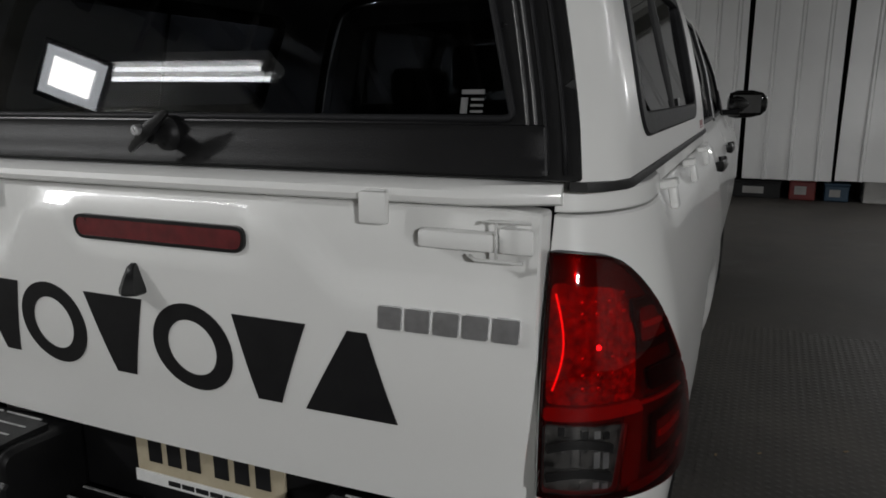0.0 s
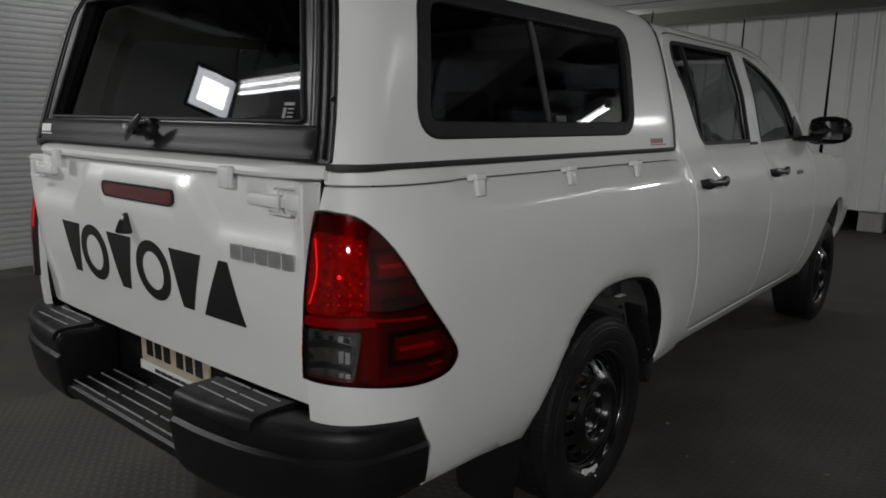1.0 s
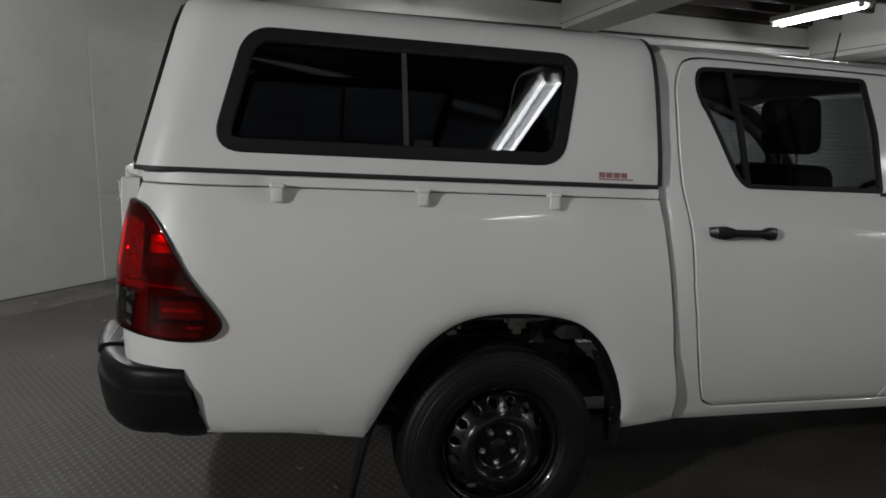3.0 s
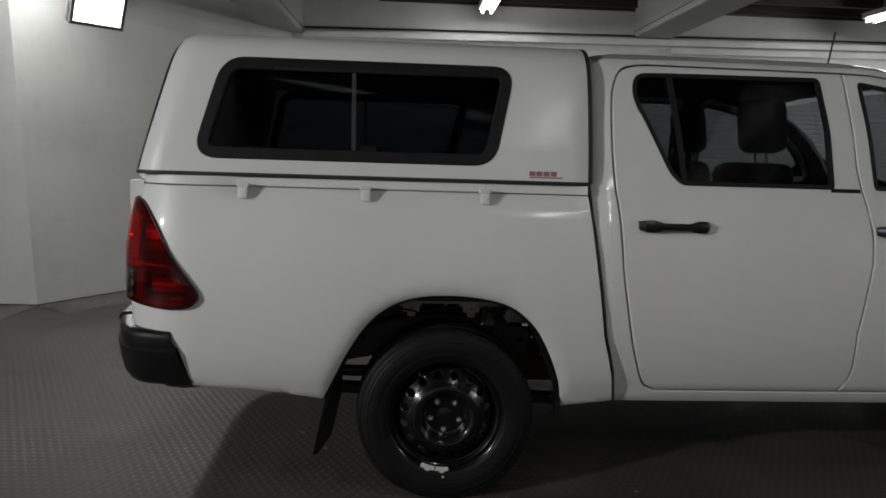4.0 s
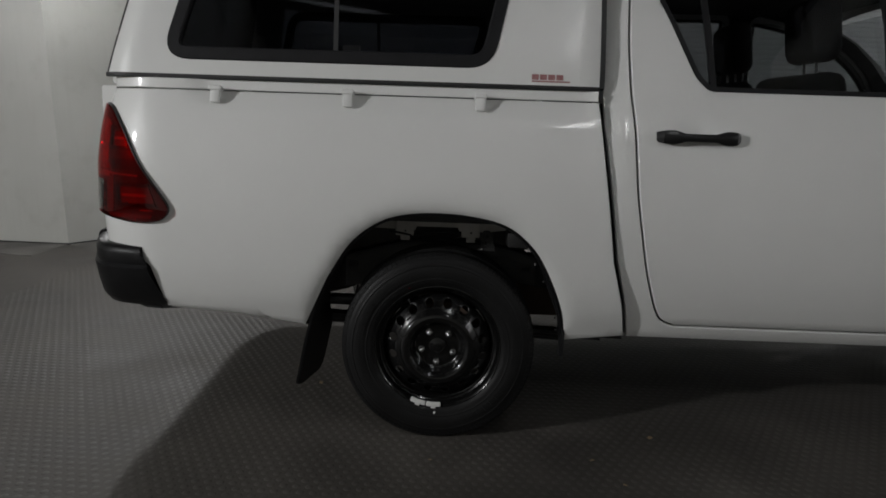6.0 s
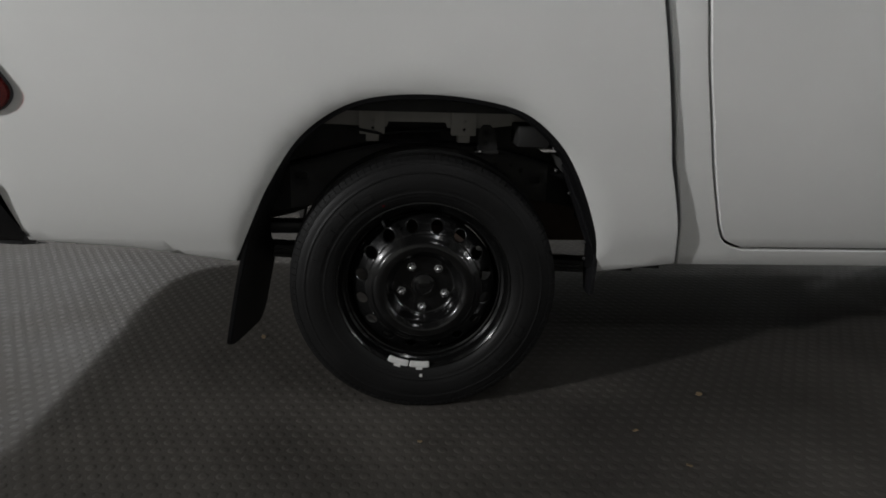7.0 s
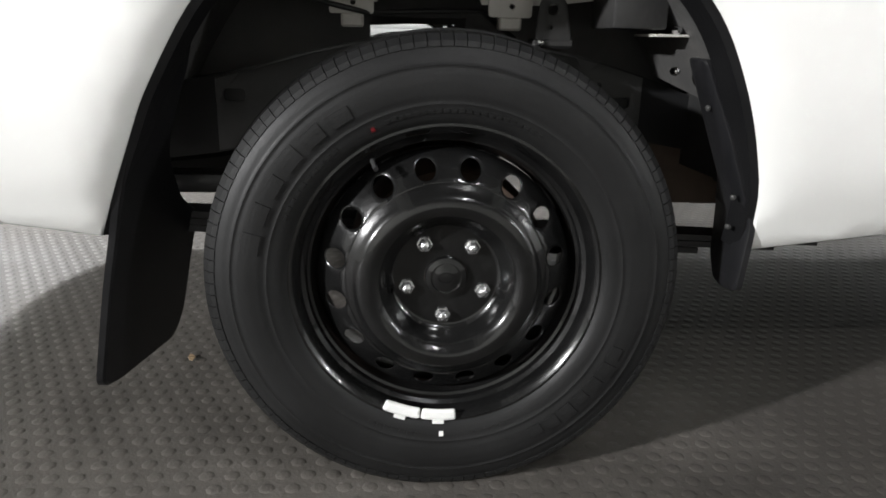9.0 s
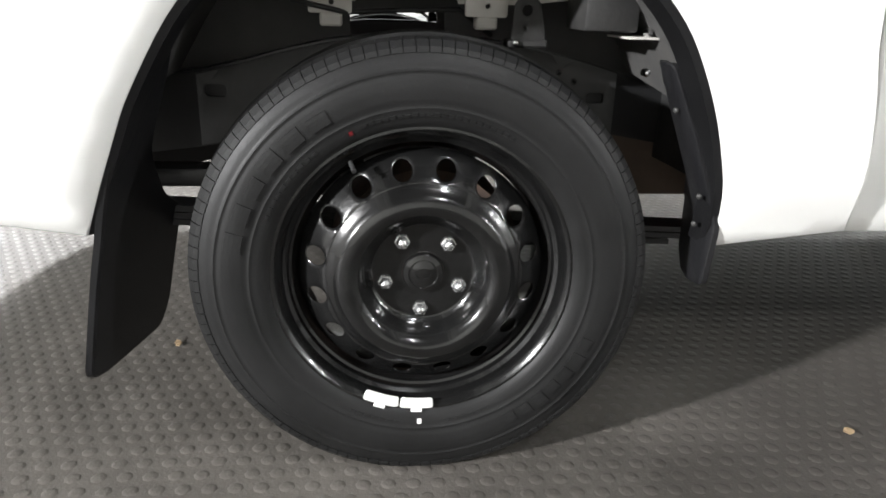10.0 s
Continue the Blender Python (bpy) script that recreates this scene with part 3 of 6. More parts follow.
# ---- the pickup truck: x to its right, y forward, origin under the rear axle ----
truck = thing("pickup_truck", "white dual-cab pickup truck with a fibreglass canopy and black steel wheels", "pickup truck")
YAW_X, YAW_Y = 0.015, 0.040                       # the truck stands a little askew in the bay
AXLE, WB = 0.3325, 3.085
BED_PROF = curve([(0.36, 0.770), (0.42, 0.800), (0.50, 0.838), (0.62, 0.864), (0.78, 0.875), (0.92, 0.871), (1.02, 0.858), (1.10, 0.840), (1.16, 0.822), (1.22, 0.800)])
CAB_PROF = curve([(0.36, 0.750), (0.44, 0.782), (0.55, 0.822), (0.68, 0.848), (0.82, 0.857), (0.96, 0.852), (1.06, 0.838), (1.14, 0.808), (1.22, 0.770), (1.30, 0.751), (1.43, 0.722), (1.47, 0.710), (1.56, 0.678), (1.66, 0.640), (1.70, 0.612)])
CAN_HALF = [(1.222, 0.797), (1.30, 0.786), (1.44, 0.754), (1.57, 0.717), (1.64, 0.686), (1.682, 0.640), (1.705, 0.585), (1.718, 0.50), (1.730, 0.30), (1.735, 0.0)]
REF = 0.875
CORNER_Y, CORNER_A, CORNER_B = -0.93, 0.172, 0.246
ARC = [(0.0, 0.0)]
for k in range(1, 91):
    a0, a1 = math.radians(k - 1), math.radians(k)
    ARC.append((ARC[-1][0] + math.hypot(CORNER_A * (math.cos(a1) - math.cos(a0)), CORNER_B * (math.sin(a1) - math.sin(a0))), a1))
U_END = CORNER_Y - ARC[-1][0]


def plan(u):
    """The tub's outline from above: the place and the outward way at a length u along it."""
    if u >= CORNER_Y:
        return Vector((REF, u, 0)), Vector((1, 0, 0))
    s = CORNER_Y - u
    a = float(np.interp(s, [q[0] for q in ARC], [q[1] for q in ARC]))
    n = Vector((math.cos(a) / CORNER_A, -math.sin(a) / CORNER_B, 0)).normalized()
    return Vector((REF - CORNER_A + CORNER_A * math.cos(a), CORNER_Y - CORNER_B * math.sin(a), 0)), n


def tub_x(y, z):
    """Half width of the tub."""
    return BED_PROF(z)


def tub_side(u, z, d):
    p, n = plan(u)
    groove = 0.019 * soft_step(1.125, 1.160, z) * soft_step(-0.86, -0.76, u) * soft_step(0.50, 0.44, u)
    lip = 0.0
    if abs(u) < 0.56 and z < 0.88:                 # the skin rolls in towards the wheel opening
        lip = 0.016 * (1 - soft_step(0.0, 0.035, float(np.hypot(ARCH_LINE[:, 0] - u, ARCH_LINE[:, 1] - z).min()))) * soft_step(0.40, 0.52, z)
    p = p + n * (tub_x(u, z) - REF - d - groove - lip)
    return (p.x, p.y, z)


def cab_side(y, z, d):
    x = CAB_PROF(z)
    nose = 0.10 * soft_step(2.6, 4.05, y) ** 2 * (1 if z < 1.2 else 0.3)
    rear = 0.012 * soft_step(0.56, 0.50, y)
    cup = 0.0
    for hy in (0.797, 1.695):
        e = ((y - hy) / 0.085) ** 2 + ((z - 1.087) / 0.042) ** 2
        cup += 0.018 * max(0.0, 1 - e) ** 1.5
    return (x - nose - rear - cup - d, y, z)


def both(name, make, mat, label="", parent=None):
    """The same part on the right and, mirrored, on the left."""
    a = part(name, make(), mat, parent or truck, label, True)
    b = part(name, mirrored(make()), mat, parent or truck, label, True)
    return a, b


ARCH = spline([(0.424, 0.374), (0.404, 0.485), (0.346, 0.622), (0.288, 0.710), (0.202, 0.776), (0.086, 0.804), (-0.035, 0.811), (-0.145, 0.800), (-0.230, 0.767), (-0.308, 0.703), (-0.374, 0.602), (-0.410, 0.530), (-0.470, 0.398)], 5)
ARCH_LINE = np.array(ARCH)
tub_outline = [(0.622, 0.402)] + ARCH + [(-0.70, 0.436), (-0.935, 0.455), (-0.975, 0.60), (-1.02, 0.64), (U_END, 0.655), (U_END, 1.176), (0.478, 1.176), (0.484, 1.12), (0.503, 0.976), (0.551, 0.671), (0.595, 0.52)]
both("tub_side", lambda: sheet(tub_outline, [], 0.03, tub_side, 0.02, 0.003), PAINT)
both("bed_rail", lambda: sheet([(U_END, 1.180), (0.476, 1.180), (0.476, 1.212), (U_END, 1.212)], [], 0.03, lambda u, z, d: (*tub_side(u, min(z, 1.19), d - 0.002)[:2], z), 0.05, 0.003), PAINT)
part("tub_floor", box(-0.72, 0.72, -1.10, 0.46, 0.76, 0.80), UNDER, truck)
part("tub_front", box(-0.78, 0.78, 0.44, 0.462, 0.45, 1.20), UNDER, truck)


# clamps that hold the canopy to the rail
def clamp_piece(y):
    bm = box(-0.006, 0.009, -0.016, 0.016, -0.045, 0.0, 0.005)
    box(-0.02, 0.012, -0.020, 0.020, -0.006, 0.010, 0.003, 1, bm)
    return turned(bm, pose(BED_PROF(1.165) + 0.002, y + 0.010, 1.182, 0, -12, 0))


for y in (-0.757, -0.333, 0.090):
    both("canopy_clamp", lambda: clamp_piece(y), PAINT)


# wheel housings, liners and flaps
def liner(s0, s1, x_out, x_in, grow):
    rows = []
    for x, g in ((None, 0.0), (0.74, 0.02), (x_in, grow)):
        rows.append([(tub_x(y, z) - 0.031 if x is None else (max(x, 0.68) if z < 0.58 else x), y * (1 + g), 0.335 + (z - 0.335) * (1 + g)) for y, z in ARCH[s0:s1]])
    return loft(rows, False, False)


both("wheel_housing", lambda: liner(0, len(ARCH), 0.79, 0.50, 0.03), LINER)


def arch_band():
    """The dark lip that lines the wheel opening."""
    c = Vector((0.0, 0.42))
    rows = []
    for dx, g in ((-0.005, 0.0), (-0.008, -0.010), (-0.05, -0.014)):
        row = []
        for y, z in ARCH:
            v = Vector((y, z)) - c
            v = v * (1 + g / max(v.length, 0.1))
            row.append((tub_x(y, z) + dx - 0.016 * soft_step(0.40, 0.52, z), c.x + v.x, c.y + v.y))
        rows.append(row)
    return loft(rows, False, False)


both("arch_lip", arch_band, BLACK_PLASTIC)


def inner_strip():
    out = [(-0.32, 0.714), (-0.32, 0.79), (-0.12, 0.805), (0.10, 0.805), (0.33, 0.79), (0.34, 0.735), (0.26, 0.722), (0.16, 0.709), (0.055, 0.708), (0.050, 0.722), (-0.100, 0.722), (-0.105, 0.708)]
    return sheet(out, [], 0.04, lambda u, v, d: (0.585 - d, u, v), 0.006)


both("inner_panel", inner_strip, PRIMER)


def small_ring(y, z, r, n=10):
    return [(y + r * math.cos(2 * math.pi * k / n), z + r * math.sin(2 * math.pi * k / n)) for k in range(n)]


def bracket(y):
    bm = sheet(rounded([(y - 0.033, 0.690), (y + 0.033, 0.690), (y + 0.033, 0.765), (y - 0.033, 0.765)], 0.005), [small_ring(y + 0.002, 0.728, 0.0036), small_ring(y + 0.002, 0.706, 0.0042)], 0.02, lambda u, v, d: (0.603 - d, u, v), 0.008, 0.001)
    box(0.575, 0.602, y - 0.016, y + 0.018, 0.671, 0.691, 0.003, 1, bm)
    return bm


for y in (-0.143, 0.096):
    both("bed_bracket", lambda: bracket(y), PRIMER)


def mount_plate():
    out = rounded([(0.128, 0.660), (0.182, 0.660), (0.172, 0.712), (0.160, 0.724), (0.142, 0.724), (0.133, 0.712)], 0.004)
    bm = sheet(out, [small_ring(0.152, 0.702, 0.0085, 14), small_ring(0.150, 0.676, 0.003)], 0.02, lambda u, v, d: (0.640 - d, u, v), 0.006, 0.001)
    box(0.60, 0.642, 0.124, 0.186, 0.648, 0.660, 0.003, 1, bm)
    return bm


both("mount_plate", mount_plate, UNDER)
both("body_mount", lambda: box(0.60, 0.70, 0.222, 0.302, 0.676, 0.730, 0.005), UNDER)
both("mount_flange", lambda: box(0.62, 0.708, 0.284, 0.340, 0.667, 0.6705, 0.001), PRIMER)
for y, z in ((0.318, 0.676), (0.322, 0.62), (0.135, 0.655)):
    both("mount_bolt", lambda: turned(lathe([(0.0001, 0.006), (0.004, 0.005), (0.006, 0.0), (0.006, -0.01)], 8), pose(0.700 if y > 0.2 else 0.642, y, z)), CHROME)
for side, y0, y1 in ((1, -0.115, 0.055), (-1, -0.20, 0.13)):
    wall = sheet([(-0.60, 0.50), (0.60, 0.50), (0.60, 0.80), (-0.60, 0.80)], [[(y0, 0.650), (y1, 0.650), (y1, 0.692), (y0, 0.692)]], 0.08, lambda u, v, d: (side * (0.40 + d), u, v), 0.012)
    part("wheelhouse_wall", wall, LINER, truck)
both("brake_hose", lambda: tube([(0.62, -0.20, 0.708), (0.60, -0.12, 0.692), (0.57, -0.02, 0.697), (0.55, 0.06, 0.700), (0.52, 0.12, 0.66)], 0.004, 8), RUBBER)


def rear_flap():
    out = rounded([(0.825, 0.66), (0.818, 0.50), (0.792, 0.40), (0.780, 0.170), (0.735, 0.158), (0.560, 0.150), (0.535, 0.19), (0.535, 0.37), (0.61, 0.41), (0.71, 0.50), (0.79, 0.66)], 0.022)
    lean = curve([(0.10, -0.511), (0.18, -0.495), (0.40, -0.445), (0.50, -0.408), (0.64, -0.335)])
    return sheet(out, [], 0.03, lambda u, v, d: (u, lean(v) - d + 0.045 * (0.78 - u) / 0.23, v), 0.012, 0.003)


both("mud_flap", rear_flap, BLACK_PLASTIC, "black plastic mud flap")


def front_flap():
    out = rounded([(0.795, 0.54), (0.795, 0.40), (0.784, 0.312), (0.694, 0.300), (0.672, 0.34), (0.668, 0.425), (0.700, 0.47), (0.70, 0.64), (0.78, 0.64)], 0.012)
    return sheet(out, [], 0.03, lambda u, v, d: (u, 0.412 - 0.40 * max(0.0, v - 0.42) + d + 0.012 * soft_step(0.74, 0.70, u), v), 0.010, 0.002)


both("front_guard", front_flap, LETTER)
for x, y, z in ((0.786, 0.391, 0.455), (0.770, 0.398, 0.408), (0.765, 0.348, 0.575), (0.765, 0.282, 0.731)):
    both("guard_screw", lambda: turned(lathe([(0.0001, 0.003), (0.003, 0.002), (0.0045, 0.0)], 10), pose(x, y - 0.004, z, 0, 0, -50)), UNDER)

# chassis, springs and axle under the tub
RAIL_TOP = curve([(-1.05, 0.55), (-0.48, 0.575), (-0.33, 0.600), (-0.20, 0.635), (-0.08, 0.655), (0.08, 0.655), (0.20, 0.640), (0.33, 0.610), (0.48, 0.56), (0.80, 0.52), (3.6, 0.50)])
RAIL_BOT = curve([(-1.05, 0.455), (-0.48, 0.452), (-0.33, 0.47), (-0.16, 0.515), (0.0, 0.53), (0.16, 0.52), (0.33, 0.495), (0.48, 0.47), (0.80, 0.40), (3.6, 0.38)])


def chassis():
    ys = [-1.05 + 0.075 * k for k in range(40)] + [2.4, 3.0, 3.6]
    return loft([[(0.42, y, RAIL_BOT(y)), (0.497, y, RAIL_BOT(y)), (0.497, y, RAIL_TOP(y)), (0.42, y, RAIL_TOP(y))] for y in ys])


def rail_face():
    ys = [-0.37 + 0.04 * k for k in range(19)]
    out = [(y, RAIL_BOT(y) + 0.004) for y in ys] + [(y, RAIL_TOP(y) - 0.004) for y in ys[::-1]]
    slots = [rounded([(-0.357, 0.550), (-0.322, 0.550), (-0.322, 0.570), (-0.357, 0.570)], 0.008), rounded([(0.298, 0.548), (0.330, 0.548), (0.330, 0.566), (0.298, 0.566)], 0.006), small_ring(0.272, 0.585, 0.004), small_ring(0.245, 0.60, 0.003), small_ring(0.20, 0.60, 0.003)]
    return sheet(out, slots, 0.05, lambda u, v, d: (0.508 - d, u, v), 0.008, 0.002)


both("chassis_rail", chassis, SATIN_BLACK)
both("rail_face", rail_face, CHASSIS)
both("spring_hanger", lambda: box(0.47, 0.53, -0.70, -0.30, 0.398, 0.432, 0.008), SATIN_BLACK)
both("rusty_skirt", lambda: box(0.40, 0.49, 0.20, 1.20, 0.375, 0.515, 0.01), BROWN)


def leaf_springs():
    bm = bmesh.new()
    for k, (half, dz) in enumerate(((0.68, 0.0), (0.60, -0.012), (0.46, -0.024), (0.30, -0.036))):
        ys = [half * (j / 10 - 1) for j in range(21)]
        rings = [[(0.535 + sx * 0.03, y, 0.352 - 0.045 * y + dz + sz * 0.005) for sx, sz in ((-1, -1), (1, -1), (1, 1), (-1, 1))] for y in ys]
        me = mesh_of("tmp", loft(rings))
        bm.from_mesh(me)
        bpy.data.meshes.remove(me)
    return bm


both("leaf_spring", leaf_springs, SATIN_BLACK)
part("rear_axle", tube([(-0.62, 0, AXLE), (-0.1, 0, AXLE), (-0.08, 0, AXLE), (0.1, 0, AXLE), (0.62, 0, AXLE)], 0.042, 16), UNDER, truck, "", True)
part("differential", turned(lathe([(0.0001, -0.13), (0.09, -0.10), (0.13, 0.0), (0.09, 0.10), (0.0001, 0.13)], 24), pose(0, 0, AXLE)), UNDER, truck, "", True)
both("brake_drum", lambda: turned(lathe([(0.0001, 0.70), (0.14, 0.70), (0.15, 0.68), (0.15, 0.61), (0.0001, 0.61)], 32), pose(0, 0, AXLE)), RUSTY)
both("damper", lambda: tube([(0.46, -0.08, 0.33), (0.45, -0.18, 0.58)], 0.026), UNDER)
part("tow_bar", box(-0.55, 0.55, -1.10, -1.02, 0.42, 0.50, 0.01), UNDER, truck)
part("exhaust", tube([(0.22, 2.4, 0.33), (0.22, 0.6, 0.34), (0.30, 0.2, 0.50), (0.32, -0.4, 0.50), (0.34, -1.02, 0.38)], 0.027), RUSTY, truck, "", True)
part("spare_wheel", turned(lathe([(0.18, -0.09), (0.30, -0.09), (0.33, -0.05), (0.33, 0.05), (0.30, 0.09), (0.18, 0.09)], 32, True), pose(0, -0.66, 0.46, 0, 90, 0)), TYRE, truck, "", True)
part("fuel_tank", box(-0.40, -0.05, 0.6, 1.5, 0.30, 0.48, 0.04), UNDER, truck)


# return of the cab's corner before the tub, blackened for the shade deep in the gap
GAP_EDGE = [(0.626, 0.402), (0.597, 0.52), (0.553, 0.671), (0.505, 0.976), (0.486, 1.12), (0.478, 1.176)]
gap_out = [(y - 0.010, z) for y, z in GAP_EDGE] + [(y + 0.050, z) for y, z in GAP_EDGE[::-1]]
both("cab_corner_return", lambda: sheet(gap_out, [], 0.05, lambda u, v, d: (min(BED_PROF(v), CAB_PROF(v)) - 0.055 - d, u, v), 0.006), SATIN_BLACK, "cab corner return, blackened for the shade in the gap")


both("tub_tab", lambda: loft([[(x, y, z) for y, z in ((-0.895, 0.445), (-0.835, 0.445), (-0.850, 0.425), (-0.872, 0.418))] for x in (0.70, 0.72)]), SATIN_BLACK)


# ---- wheels ----
def hole_ring(n, r, hr, turn=0.0):
    return [[(r * math.cos(a) + hr * math.cos(b), r * math.sin(a) + hr * math.sin(b)) for b in [k * math.pi / 6 for k in range(12)]] for a in [turn + 2 * math.pi * j / n for j in range(n)]]


def circle(r, n=60):
    return [(r * math.cos(2 * math.pi * k / n), r * math.sin(2 * math.pi * k / n)) for k in range(n)]


DISC = curve([(0.030, -0.046), (0.072, -0.046), (0.080, -0.041), (0.088, -0.024), (0.097, -0.012), (0.110, -0.006), (0.122, -0.009), (0.132, -0.017), (0.139, -0.022), (0.148, -0.029), (0.158, -0.037), (0.168, -0.046), (0.178, -0.055), (0.184, -0.063)])


def disc_mesh():
    """The dished middle of the wheel, turned, with a pierced band round it."""
    bm = lathe([(0.031 + 0.002 * k, DISC(0.031 + 0.002 * k) + 0.025) for k in range(56)], 96)
    band = sheet(circle(0.183, 120), hole_ring(16, 0.1585, 0.0145, 0.2025) + [circle(0.1405, 90)], 0.006, lambda u, v, d: (DISC(math.hypot(u, v)) + 0.025 - d, u, v), 0.004, 0.0015, 0.0025)
    me = mesh_of("tmp", band)
    bm.from_mesh(me)
    bpy.data.meshes.remove(me)
    return bm


SIDE = curve([(0.216, 0.000), (0.220, 0.004), (0.226, 0.0095), (0.234, 0.0135), (0.2425, 0.0160), (0.2435, 0.0172), (0.2455, 0.0172), (0.2465, 0.0164), (0.256, 0.0188), (0.268, 0.0198), (0.279, 0.0186), (0.2865, 0.0166), (0.2875, 0.0176), (0.2890, 0.0176), (0.2900, 0.0154), (0.300, 0.0116), (0.310, 0.0060), (0.317, -0.0015), (0.320, -0.008)])


def swell(r):
    """Tyre radius, stretched from the bead to the road."""
    return r if r < 0.222 else 0.222 + (r - 0.222) * 1.09


def tread():
    """Shoulder blocks and centre ribs of the tyre, proud of its casing."""
    bm = bmesh.new()
    n = 120
    for side in (-1, 1):
        for k in range(n):
            a0, a1 = 2 * math.pi * k / n, 2 * math.pi * (k + 0.93) / n
            ring = [(0.072, 0.3268), (0.1005, 0.3236), (0.1092, 0.3156), (0.1112, 0.3090)]
            low = [(0.072, 0.320), (0.098, 0.3175), (0.104, 0.312), (0.108, 0.308)]
            vs = []
            for a in (a0, a1):
                vs.append([bm.verts.new((side * x, swell(r) * math.cos(a), swell(r) * math.sin(a))) for x, r in ring + low[::-1]])
            m = len(vs[0])
            for j in range(m):
                bm.faces.new((vs[0][j], vs[0][(j + 1) % m], vs[1][(j + 1) % m], vs[1][j]))
            bm.faces.new(vs[0])
            bm.faces.new(vs[1][::-1])
    for x in (-0.036, 0.0, 0.036):
        me = mesh_of("tmp", lathe([(0.326, x - 0.014), (0.3395, x - 0.013), (0.3395, x + 0.013), (0.326, x + 0.014)], 64, True))
        bm.from_mesh(me)
        bpy.data.meshes.remove(me)
    bmesh.ops.recalc_face_normals(bm, faces=bm.faces[:])
    return bm


def arc_bar(r0, r1, a0, a1, x, h=0.0012):
    n = max(2, int(abs(a1 - a0) / 0.05) + 1)
    rings = []
    for k in range(n + 1):
        a = a0 + (a1 - a0) * k / n
        rings.append([(x + dx, r * math.cos(a), r * math.sin(a)) for r, dx in ((r0, -0.002), (r0, h), (r1, h), (r1, -0.002))])
    return loft(rings)


def wall_bar(r0, r1, a0, a1, h):
    """A low raised bar that follows the bulge of the tyre wall."""
    n = max(2, int(abs(a1 - a0) / 0.04) + 1)
    rs = [r0 + (r1 - r0) * k / 4 for k in range(5)]
    prof = [(r0 - 0.0006, -0.001)] + [(r, h) for r in rs] + [(r1 + 0.0006, -0.001)]
    return loft([[(SIDE(r) + dx, swell(r) * math.cos(a), swell(r) * math.sin(a)) for r, dx in prof] for a in [a0 + (a1 - a0) * k / n for k in range(n + 1)]])


